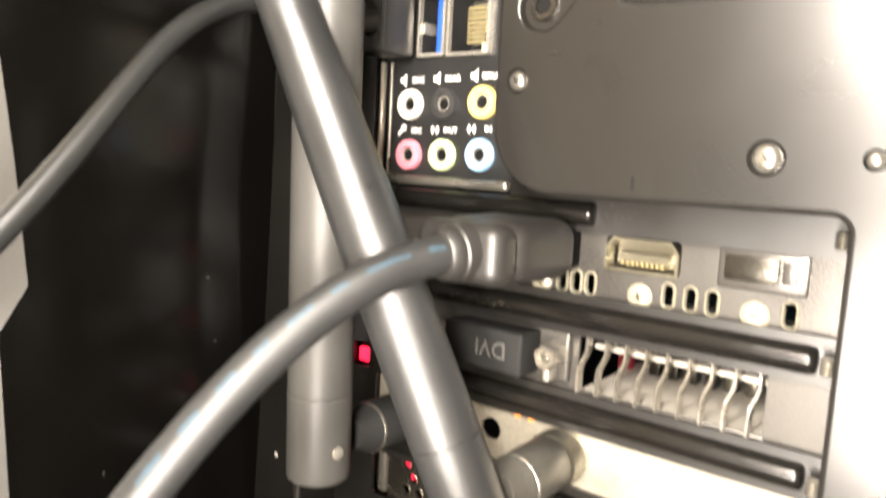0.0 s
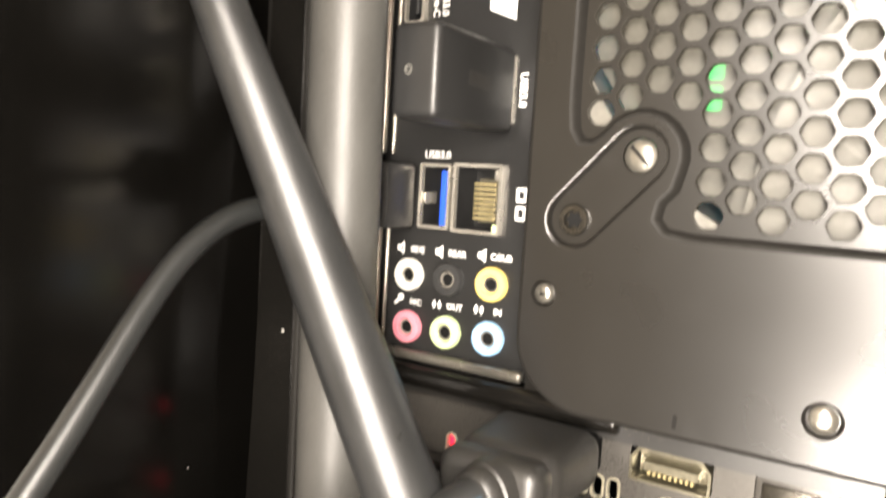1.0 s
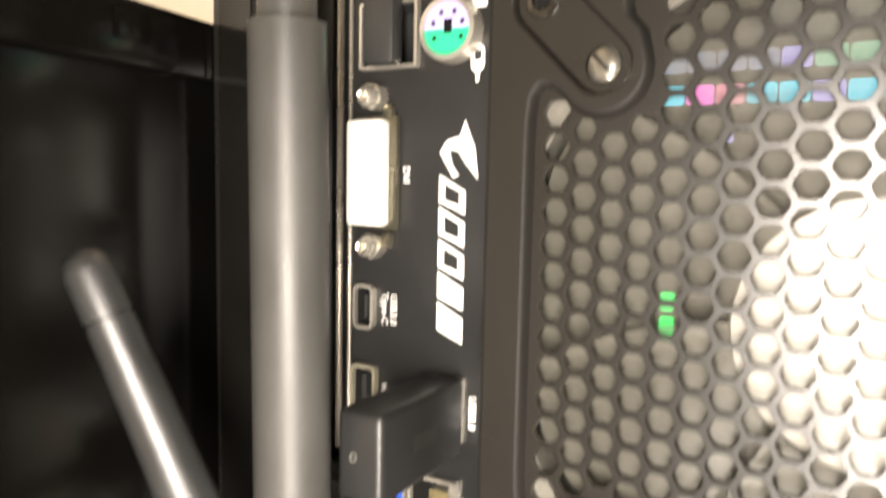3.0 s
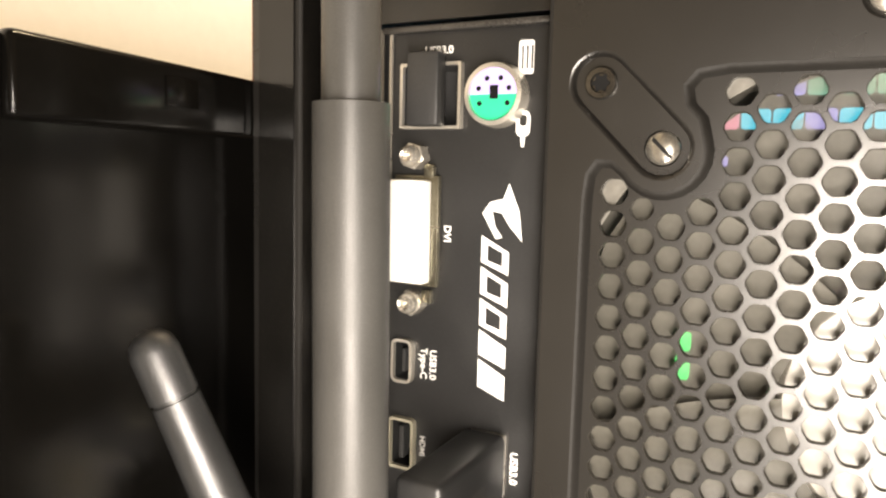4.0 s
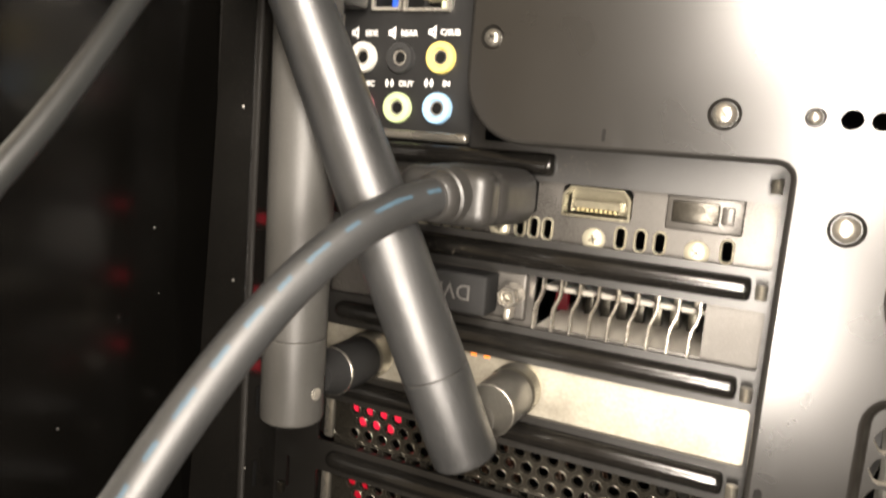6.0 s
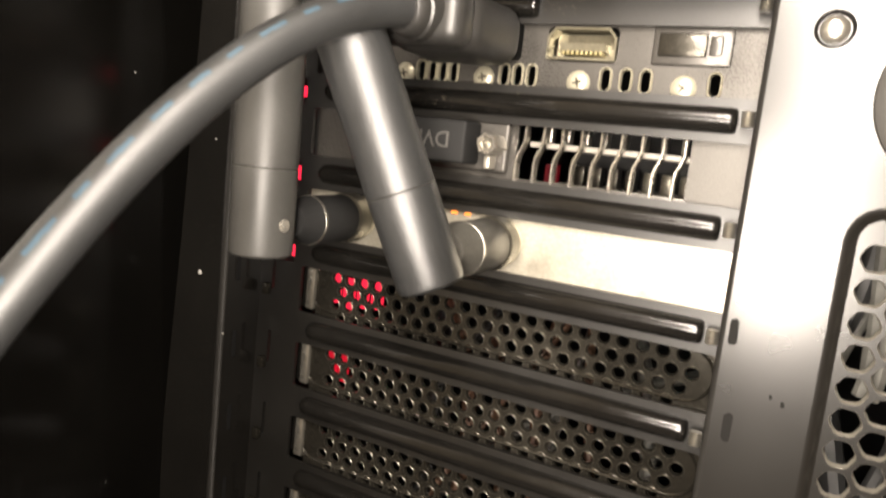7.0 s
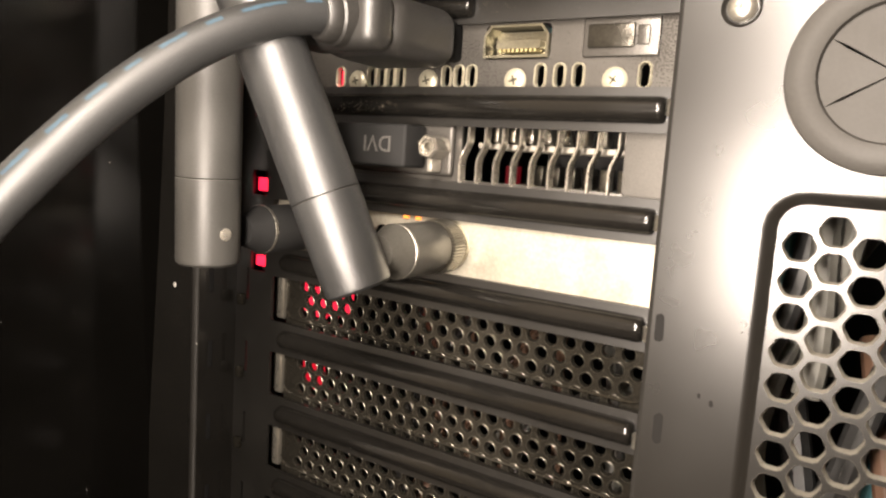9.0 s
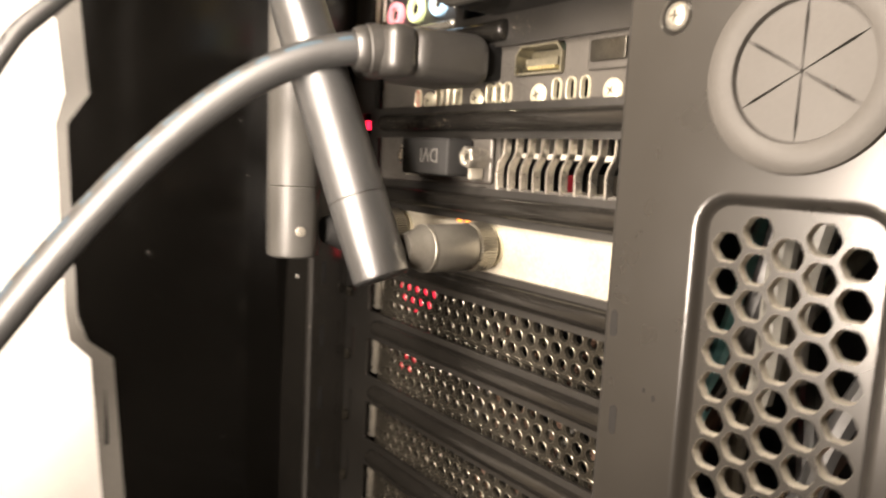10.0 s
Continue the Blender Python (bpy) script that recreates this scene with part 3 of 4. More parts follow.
# ---- dust lying on the ribs and round the plug ----
dust = new("dust", bpy.data.meshes.new("dust"))
bm = bmesh.new()
rq = random.Random(21)
for count, x0, x1, z0, z1, y0, y1 in ((260, -94.0, -36.0, -19.6, -17.7, 11.2, 13.2), (110, -94.0, -60.0, -22.2, -19.6, 10.7, 11.3), (120, -62.0, -34.0, -1.6, 3.4, 13.0, 13.35), (45, -84.0, -20.0, -40.0, -38.3, 11.2, 13.0), (40, -96.0, -30.0, -59.6, -58.6, 11.6, 13.0)):
    for k in range(count):
        x, f, r = rq.uniform(x0, x1), rq.random(), rq.uniform(0.04, 0.12)
        z, y = z0 + (z1 - z0) * f, y1 + (y0 - y1) * (1.0 - f if z1 < 0 and y1 - y0 > 0.7 else f)
        a = rq.uniform(0, 3.1)
        vs = [bm.verts.new((x + r * k0 * math.cos(a + q), y - 0.05 - 0.1 * rq.random(), z + r * math.sin(a + q))) for q, k0 in ((0, 1.6), (1.6, 0.8), (3.1, 1.3), (4.6, 0.9))]
        bm.faces.new(vs)
        tip = bm.verts.new((x, y + 0.12, z))
        for u, v in zip(vs, vs[1:] + vs[:1]):
            bm.faces.new((u, v, tip))
bmesh.ops.scale(bm, vec=(0.001, 0.001, 0.001), verts=bm.verts)
bm.to_mesh(dust.data)
bm.free()
dust.data.materials.append(TANDUST)
tagged(dust, "pale specks of dust scattered on the black ribs", "dust", kind="stuff")

# ---- rear fan behind the grille ----
fan = thing("case_fan", "smoky grey bladed case fan with coloured lights behind the grille", "fan")
bm = bmesh.new()
plate(bm, rrect(OX - 60, OX + 60, OZ - 60, OZ + 60, 6), [circle(OX, OZ, 57.5, 64)], 3.2, 27)
part("fan_frame", bm, FANFRAME, fan)
bm = bmesh.new()
lathe(bm, (OX, 9.0, OZ), (OX, 8, OZ), [(-16, 21.5), (0, 21.5), (1.5, 20.5), (1.8, 0)], 40, cap=False)
part("hub", bm, HUB, fan, "light grey fan hub")
for i in range(7):
    bm = bmesh.new()
    rows = []
    for j in range(7):
        r = 20.5 + 35.5 * j / 6
        w = 27.2 + 0.3 * j / 6
        a0 = 360 / 7 * i + 14 * j / 6
        rows.append([bm.verts.new((OX + r * math.cos(radians(a0 + w * (u / 4 * 2 - 1))), 5.2 + 4.4 * (u / 4) , OZ + r * math.sin(radians(a0 + w * (u / 4 * 2 - 1))))) for u in range(5)])
    for a, b in zip(rows, rows[1:]):
        for u in range(4):
            bm.faces.new((a[u], a[u + 1], b[u + 1], b[u]))
    top = bmesh.ops.solidify(bm, geom=list(bm.faces), thickness=1.2)
    part("blade", bm, BLADE, fan)

# ---- lights deep inside the case ----
bar = thing("light_bar", "two rows of small coloured lights glowing deep inside the case", "light bar")
part("backing", boxed(-96, 40, 243.2, 246, 142, 174, bevel=0.6), PCB, bar)
for z, row in ((152.5, (CYAN, PINK, ROSE, CYAN, CYAN, LILAC, CYAN, CYAN, LILAC)), (167.5, (HAZE, HAZE, HAZE, HAZE, LILAC, MINT, MINT, MINT, MINT))):
    for k, m in enumerate(row):
        x = -85.0 + 13.3 * k
        part("light_segment", boxed(x - 6.2, x + 6.2, 239.0, 243.0, z - 4.6, z + 4.6, bevel=1.6, seg=3), m, bar, "small glowing coloured light")
part("light_segment", boxed(-61.0, -56.0, 239.0, 243.0, 130.5, 135.5, bevel=1.2), LILAC, bar, "small glowing coloured light")
part("lead", sweep(bmesh.new(), bezier([(-58.5, 243.5, 133), (-70, 250, 140), (-95, 248, 140), (-118, 246, 150)], 16), 1.2, 8), PLASTIC, bar)
chip = thing("indicator_lights", "pair of green indicator lights on a small board", "indicator light")
part("board", boxed(-119, -44.5, 92.2, 94.0, 66.0, 84.0, bevel=0.3), PCB, chip)
for z, h in ((78.6, 2.6), (71.0, 3.4)):
    part("green_light", boxed(-50.4, -46.6, 89.0, 92.1, z - h, z + h, bevel=0.8), GREEN, chip, "glowing green light")

# ---- things inside, seen through the holes ----
board = thing("motherboard", "black circuit board with red lights inside the case", "circuit board")
part("board", boxed(-121, -119, 30, 270, -160, 165), PCB, board)
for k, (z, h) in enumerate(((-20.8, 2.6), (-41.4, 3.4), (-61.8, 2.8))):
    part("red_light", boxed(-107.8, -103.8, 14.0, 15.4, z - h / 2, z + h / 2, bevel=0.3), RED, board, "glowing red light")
part("light_strip", boxed(-110.5, -103.0, 18.6, 20.0, -70, -10, bevel=0.2), PCB, board)
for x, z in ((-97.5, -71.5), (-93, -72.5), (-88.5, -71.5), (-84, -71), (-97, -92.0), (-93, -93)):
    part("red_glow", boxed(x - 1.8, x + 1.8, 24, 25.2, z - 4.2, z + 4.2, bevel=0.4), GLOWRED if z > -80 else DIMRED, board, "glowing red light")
rng = random.Random(4)
for n, m, r, p in (("power_cable", CYAN_CABLE, 2.0, [(25, 40, -160), (30, 30, -120), (36, 35, -80), (50, 60, -30)]), ("power_cable", PLASTIC, 3.0, [(40, 25, -170), (34, 22, -130), (28, 30, -90), (10, 60, -40)]),
                   ("power_cable", GREYWIRE, 2.2, [(20, 28, -150), (38, 26, -118), (42, 32, -100), (60, 60, -90)]), ("power_cable", GREYWIRE, 1.6, [(-80, 40, -150), (-60, 34, -110), (-40, 36, -90), (0, 60, -80)])):
    ob = part(n, sweep(bmesh.new(), bezier(p, 24), r, 10), m)
    tagged(ob, "loose power cable inside the case behind the vent", "cable", "cables inside the case")

for i in range(16):
    x = rng.uniform(14, 62)
    z = rng.uniform(-165, -60)
    p = [(x, rng.uniform(10, 20), z), (x + rng.uniform(-14, 14), rng.uniform(9, 18), z + rng.uniform(14, 30)), (x + rng.uniform(-20, 20), rng.uniform(10, 22), z + rng.uniform(35, 60)), (x + rng.uniform(-25, 30), rng.uniform(40, 70), z + rng.uniform(70, 110))]
    ob = part("power_cable", sweep(bmesh.new(), bezier(p, 18), rng.uniform(1.2, 2.4), 10), rng.choice([PLASTIC, PLASTIC, GREYWIRE, CYAN_CABLE, WIREBROWN]))
    tagged(ob, "loose power cable inside the case behind the vent", "cable", "cables inside the case")
for i in range(10):
    x = rng.uniform(-85, -10)
    p = [(x, rng.uniform(20, 30), -160), (x + rng.uniform(-20, 20), rng.uniform(19, 28), -125), (x + rng.uniform(-30, 30), rng.uniform(19, 30), -95), (x + rng.uniform(-40, 40), 60, -64)]
    ob = part("power_cable", sweep(bmesh.new(), bezier(p, 18), rng.uniform(1.0, 2.0), 10), rng.choice([PLASTIC, GREYWIRE, WIREBROWN, WIREBROWN]))
    tagged(ob, "thin power cable inside the case behind the slot covers", "cable", "cables inside the case")

# ---- port shield and its sockets ----
YP = 16.2
io = thing("port_panel", "black printed motherboard port shield with labelled sockets", "port panel")
bm = bmesh.new()
openings = [rrect(x0 + 0.6, x1 - 0.6, z0 + 0.6, z1 - 0.6, 0.4, 3) for x0, x1, z0, z1 in
            ((-84.8, -73.0, 33.2, 48.0), (-93.6, -85.6, 33.4, 47.7), (-100.6, -94.0, 58.0, 69.8), (-100.2, -94.8, 78.0, 88.0), (-80.4, -72.2, 56.6, 70.4), (-99.0, -84.4, 134.4, 148.2))]
plate(bm, rrect(-104.6, -64.6, 3.2, 156.2, 0.8), openings, YP, YP + 0.8)
part("plate", bm, SHIELD, io, "black shield with fine specks of dust")
for x, y, r, z0, z1 in ((-104.2, 15.0, 0.85, 49.5, 155.6), (-102.0, 15.9, 0.5, 49.5, 155.0), (-104.2, 15.0, 0.85, 3.6, 32.6), (-102.2, 15.9, 0.45, 5.2, 32.6), (-64.4, 15.6, 0.5, 47.0, 155.6)):
    part("lip", lathed((x, y, z0), (x, y, z1), [(0, r * 0.8), (0.4, r), (z1 - z0 - 0.4, r), (z1 - z0, r * 0.8)], 16), STEEL, io, "bare bright rolled metal lip")
part("top_lip", boxed(-103.6, -65.2, 14.4, YP - 0.05, 154.6, 156.0, bevel=0.4), CARD, io)
part("lower_lip", boxed(-101.2, -65.2, 13.4, YP - 0.05, 3.3, 5.6, bevel=0.8, seg=3), SCREW, io, "bare metal lower lip")


def frame_port(x0, x1, z0, z1, mat, name, label, out=1.4, wall=0.6, r=0.4):
    """A socket: a deep metal shell with wall thickness, its inner shade added as a dark sleeve and floor."""
    wall = min(wall, 0.65)
    bm = bmesh.new()
    plate(bm, rrect(x0, x1, z0, z1, r), [rrect(x0 + wall, x1 - wall, z0 + wall, z1 - wall, r * 0.6)], YP - out, YP + 9.0)
    p = part(name, bm, mat, io, label)
    bm = bmesh.new()
    k = wall + 0.03
    plate(bm, rrect(x0 + k, x1 - k, z0 + k, z1 - k, r * 0.5), [rrect(x0 + k + 0.12, x1 - k - 0.12, z0 + k + 0.12, z1 - k - 0.12, r * 0.4)], YP - out + 1.0, YP + 7.5)
    part("shade_liner", bm, DARK, p, "dark sleeve for the shade inside the socket")
    part("hollow", boxed(x0 + wall + 0.05, x1 - wall - 0.05, YP + 7.6, YP + 8.6, z0 + wall + 0.05, z1 - wall - 0.05), DARK, p)
    return p


def audio_jack(x, z, kind, text, icon):
    j = part("audio_jack", lathed((x, YP, z), (x, YP - 1, z), [(0, 3.7), (1.0, 3.7), (1.5, 3.4), (1.55, 2.2), (0.9, 1.7), (0.2, 1.65), (0.2, 0)], 30, cap=False), JACKS[kind], io, kind + " coloured round audio jack")
    part("jack_hole", lathed((x, YP - 0.25, z), (x, YP - 1, z), [(0, 1.62), (0.12, 1.6), (0.12, 0)], 20), HOLE, j)
    part("contact_ring", lathed((x, YP - 0.4, z), (x, YP - 1, z), [(0, 1.66), (0.5, 1.72), (0.5, 1.45), (0, 1.4)], 20, cap=False), STEEL, j)
    words(text, x + 1.7, z + 5.75, YP - 0.06, 1.9, PRINT, io, "printed white port label", bold=0.03)
    bm = bmesh.new()
    if icon == "speaker":
        plate(bm, [(x - 3.9, z + 5.2), (x - 3.1, z + 5.2), (x - 2.0, z + 4.4), (x - 2.0, z + 7.4), (x - 3.1, z + 6.5), (x - 3.9, z + 6.5)], [[(x - 3.0, z + 5.6), (x - 2.4, z + 5.2), (x - 2.4, z + 6.5), (x - 3.0, z + 6.1)]], YP - 0.1, YP - 0.02)
    elif icon == "mic":
        plate(bm, capsule(x - 3.9, z + 5.0, x - 2.6, z + 6.3, 0.35, 5), [], YP - 0.1, YP - 0.02)
        plate(bm, circle(x - 2.4, z + 6.5, 0.8, 12), [], YP - 0.13, YP - 0.03)
    else:
        for dx in (-3.6, -2.2):
            plate(bm, [(x + dx - 0.55, z + 5.8), (x + dx, z + 4.7), (x + dx + 0.55, z + 5.8), (x + dx, z + 6.9)], [], YP - 0.1, YP - 0.02)
    part("printed_icon", bm, PRINT, io, "printed white icon", smooth=0)


for x, z, kind, text, icon in ((-95.6, 22.4, "cream", "SIDE", "speaker"), (-85.2, 22.5, "black", "REAR", "speaker"), (-74.4, 22.8, "yellow", "C/SUB", "speaker"),
                               (-95.4, 10.4, "rose", "MIC", "mic"), (-85.1, 10.7, "lime", "OUT", "line"), (-74.4, 11.1, "sky", "IN", "line")):
    audio_jack(x, z, kind, text, icon)

# network socket and the stacked usb socket beside it
p = frame_port(-84.8, -73.0, 33.2, 48.0, STEEL, "network_socket", "square bright metal network socket", out=1.6, wall=1.1)
part("contact_block", boxed(-79.8, -74.6, YP + 1.4, YP + 7.5, 35.6, 45.0), BRASS, p, "row of gold contacts")
for i in range(8):
    part("contact", boxed(-80.8, -75.8, YP + 0.9, YP + 1.35, 36.2 + i * 1.05, 36.7 + i * 1.05), GOLD, p)
part("link_light", boxed(-74.8, -73.4, YP - 1.5, YP - 0.4, 33.2, 35.4, bevel=0.15), JACKS["lime"], p, "greenish yellow link light")
part("link_light", boxed(-74.8, -73.4, YP - 1.5, YP - 0.4, 44.8, 47.0, bevel=0.15), STEEL, p)
p = frame_port(-93.6, -85.6, 33.4, 47.7, STEEL, "usb_socket", "bright metal usb socket with a blue tongue", out=1.5, wall=0.9)
part("tongue", boxed(-88.3, -87.0, YP - 0.8, YP + 7.5, 34.2, 46.2, bevel=0.15), BLUE, p, "blue plastic tongue")
part("spring", boxed(-92.9, -92.2, YP - 0.6, YP + 4.0, 38.8, 41.4, bevel=0.2), STEEL, p)
words("USB3.0", -90.0, 49.6, YP - 0.06, 2.3, PRINT, io, "printed white port label", bold=0.03)
words("USB3.0", -70.3, 63.4, YP - 0.06, 2.4, PRINT, io, "printed white port label", turn=90, bold=0.04)
bm = bmesh.new()
for z0 in (36.8, 40.6):
    plate(bm, rrect(-70.2, -67.6, z0, z0 + 2.9, 0.3, 2), [rrect(-69.6, -68.4, z0 + 0.6, z0 + 2.3, 0.2, 2)], YP - 0.1, YP - 0.02)
    plate(bm, [(-67.4, z0), (-66.9, z0), (-66.9, z0 + 2.9), (-67.4, z0 + 2.9)], [], YP - 0.1, YP - 0.02)
part("printed_icon", bm, PRINT, io, "printed white network icon", smooth=0)

# second stacked usb socket under the receiver, small video socket, type-c socket
p = frame_port(-100.6, -94.0, 58.0, 69.8, TIN, "video_socket", "small brassy metal video socket", out=1.6, wall=0.8, r=1.2)
part("tongue", boxed(-98.2, -97.0, YP - 0.6, YP + 7.5, 60.2, 67.6, bevel=0.15), PLASTIC, p)
words("HDMI", -92.4, 63.8, YP - 0.06, 1.9, PRINT, io, "printed white port label", turn=90, bold=0.03)
p = frame_port(-100.2, -94.8, 78.0, 88.0, STEEL, "usb_c_socket", "small bright metal usb socket", out=1.5, wall=0.8, r=1.6)
part("tongue", boxed(-97.8, -97.1, YP - 0.4, YP + 7.5, 80.4, 85.6, bevel=0.1), PLASTIC, p)
words("USB3.0", -90.2, 82.9, YP - 0.06, 2.3, PRINT, io, "printed white port label", turn=90, bold=0.04)
words("Type-C", -92.5, 82.9, YP - 0.06, 2.3, PRINT, io, "printed white port label", turn=90, bold=0.04)
p = frame_port(-80.4, -72.2, 56.6, 70.4, STEEL, "usb_socket", "bright metal usb socket behind a receiver", out=1.4, wall=0.8)
# video socket with a white cover and two hex nuts
p = part("dvi_socket", boxed(-100.0, -88.9, 14.6, YP - 0.02, 100.4, 124.6, bevel=0.5), BRASS, io, "long video socket with dark metal flange")
part("socket_cover", boxed(-99.6, -90.4, 11.0, 14.55, 101.4, 123.6, bevel=0.7), WHITE_DVI, p, "plain white plastic cover")
for z in (96.8, 128.6):
    nut = part("hex_nut", lathed((-94.8, YP - 0.02, z), (-94.8, 0, z), [(0, 2.9), (3.2, 2.9), (3.4, 2.5)], 6), STEEL, io, "bright hex nut")
    part("nut_dome", lathed((-94.8, YP - 3.2, z), (-94.8, 0, z), [(0, 2.4), (1.0, 2.3), (2.0, 1.9), (2.5, 1.4), (2.2, 1.0), (0.6, 0.9), (0.6, 0)], 18, cap=False), STEEL, nut)
    part("nut_foot", boxed(-92.6, -90.2, 14.4, YP - 0.04, z - 2.0 + (2.0 if z < 100 else -2.6), z + 1.0 + (2.0 if z < 100 else -2.6), bevel=0.4), BRASS, nut)
words("DVI", -87.4, 112.2, YP - 0.06, 2.3, PRINT, io, "printed white port label", turn=90, bold=0.04)
# top usb socket and the round keyboard socket
p = frame_port(-99.0, -84.4, 134.4, 148.2, STEEL, "usb_socket", "bright metal usb socket at the shield's top", out=1.5, wall=0.8)
part("tongue", boxed(-97.2, -95.6, YP - 0.7, YP + 7.5, 135.6, 147.0), BLUE, p, "blue plastic tongue")
words("USB3.0", -90.4, 150.8, YP - 0.06, 2.3, PRINT, io, "printed white port label", bold=0.03)
ps = part("keyboard_socket", lathed((-76.4, YP, 141.1), (-76.4, 0, 141.1), [(0, 6.6), (1.8, 6.5), (3.4, 6.2), (3.6, 5.3), (2.8, 5.2)], 36, cap=False), STEEL, io, "round metal keyboard and mouse socket")
for m, a0, n in ((PURPLE, 0, "upper_half"), (JADE, 180, "lower_half")):
    bm = bmesh.new()
    plate(bm, arc(-76.4, 141.1, 5.2, a0, a0 + 180, 16), [], YP - 2.8, YP - 0.1)
    part(n, bm, m, ps, "lilac plastic half" if a0 == 0 else "green plastic half")
for a in (20, 65, 115, 160, 210, 330):
    part("pin_hole", lathed((-76.4 + 3.5 * math.cos(radians(a)), YP - 2.8, 141.1 + 3.5 * math.sin(radians(a))), (-76.4 + 3.5 * math.cos(radians(a)), 0, 141.1 + 3.5 * math.sin(radians(a))), [(0, 0.55), (0.06, 0.5)], 10), HOLE, ps)
part("key_slot", boxed(-77.2, -75.4, YP - 2.9, YP - 2.7, 140.2, 142.9), HOLE, ps)
bm = bmesh.new()
plate(bm, rrect(-72.3, -69.1, 145.2, 151.8, 0.5), [rrect(-71.7 + 1.0 * i, -71.25 + 1.0 * i, 146.2, 150.8, 0.1, 2) for i in range(3)], YP - 0.1, YP - 0.02)
part("printed_icon", bm, PRINT, io, "printed white keyboard icon", smooth=0)
bm = bmesh.new()
plate(bm, rrect(-72.4, -69.4, 132.8, 138.0, 1.3), [rrect(-71.7, -70.1, 135.0, 137.2, 0.6)], YP - 0.1, YP - 0.02)
plate(bm, [(-71.2, 130.8), (-70.6, 130.8), (-70.4, 132.7), (-71.4, 132.7)], [], YP - 0.1, YP - 0.02)
part("printed_icon", bm, PRINT, io, "printed white mouse icon", smooth=0)
# maker's mark: a wedge and a column of slanted blocks
bm = bmesh.new()
plate(bm, [(-73.4, 123.4), (-71.0, 117.8), (-70.2, 111.6), (-73.0, 114.6), (-74.8, 117.2), (-77.0, 117.6), (-76.2, 114.4), (-74.6, 112.2), (-76.0, 111.8), (-79.2, 117.0), (-77.6, 119.4), (-74.6, 120.2)], [], YP - 0.1, YP - 0.02)
z = 110.8
for w, hole in ((6.2, 1), (6.4, 1), (6.4, 1), (6.0, 0), (6.6, 0)):
    x0, x1, sk = -79.2, -73.0, 2.2
    o = [(x0, z - w + sk), (x0, z + sk - 0.6), (x1, z - sk + 0.6), (x1, z - w - 0.2)]
    h = [[(x0 + 1.4, z - w + 2.6), (x0 + 1.4, z - 0.2), (x1 - 1.4, z - 1.8), (x1 - 1.4, z - w + 1.6)]] if hole else []
    plate(bm, o, h, YP - 0.1, YP - 0.02)
    z -= w + 0.35
part("maker_mark", bm, PRINT, io, "white slanted maker's mark", smooth=0)

# ---- plugs in the port shield ----
rec = thing("wireless_receiver", "matte black wireless usb receiver with rounded corners", "usb receiver")
bm = bmesh.new()
box(bm, -81.2, -71.4, -14.6, YP - 1.5, 54.6, 71.2, bevel=1.5, seg=3)
part("shell", bm, SHELLBLACK, rec)
part("indicator", lathed((-77.4, -14.5, 62.9), (-77.4, -20, 62.9), [(0, 0.85), (0.25, 0.8), (0.25, 0.5), (0.0, 0.45)], 18, cap=False), GREYWIRE, rec, "small round dot")
part("printed_bar", boxed(-71.42, -71.38, -4.0, 4.0, 61.6, 64.4), PLUG, rec)
stub2 = thing("usb_stub", "small black usb plug in the top socket", "usb plug")
part("shell", boxed(-95.2, -87.6, 10.6, YP - 1.55, 134.8, 150.0, bevel=0.7), PLASTIC, stub2)

# ---- graphics card ----
YC = 15.4
gpu = thing("graphics_card", "two slot graphics card bracket with sockets and a slatted vent", "graphics card")
slat_x = [-44.6 + 4.2 * i for i in range(9)]
oval_x = [-81.5, -72.0, -69.2, -66.4, -63.6, -51.0, -47.8, -44.6, -28.4, -24.2, -20.2, -7.0]
bm = bmesh.new()
plate(bm, [(-100.6, -38.0), (1.9, -38.0), (1.9, -2.4), (-100.6, -2.4)],
      [rrect(-46.0, -9.4, -36.6, -24.2, 0.5, 3)] + [rrect(x - 1.0, x + 1.0, -16.0, -11.6, 0.98, 4) for x in oval_x] + [rrect(-41.8, -26.6, -10.4, -3.4, 1.2), rrect(-66.5, -47.5, -10.6, -3.2, 0.8)], YC, YC + 0.9)
part("bracket", bm, CARD, gpu, "dark textured metal bracket")
for x in (-76.2, -55.8, -34.0, -12.7):
    screw_head(x, -14.7, YC - 0.05, 2.5, gpu, TIN, dome=1.0, turn=15 + 40 * (x > -20), cut=MIDGREY)
for x in oval_x:
    bm = bmesh.new()
    ov = rrect(x - 1.42, x + 1.42, -16.42, -11.18, 1.36, 5)
    soften(bm, ov, [(0, YC - 0.02), (0.08, YC - 0.35), (0.25, YC - 0.55), (0.42, YC - 0.4), (0.5, YC + 0.8)])
    part("vent_rim", bm, TIN, gpu, "raised bare rim of an oval vent")
# video socket: bevelled shell
bm = bmesh.new()
sh = [(-41.6, -5.6), (-40.0, -3.6), (-28.4, -3.6), (-26.8, -5.6), (-26.8, -10.2), (-41.6, -10.2)]
plate(bm, sh, [inset(sh, 0.5)], YC - 1.0, YC + 4)
p = part("video_socket", bm, BRASS, gpu, "video socket with a bright brassy shell")
part("tongue", boxed(-39.2, -29.2, YC + 0.3, YC + 4, -8.2, -6.6), BRASS, p)
for i in range(9):
    part("contact", boxed(-38.4 + i * 1.0, -37.9 + i * 1.0, YC + 0.05, YC + 3, -8.9, -8.25), GOLD, p)
part("back", boxed(-40.6, -27.8, YC + 3.2, YC + 4, -9.4, -4.4), BRASS, p)
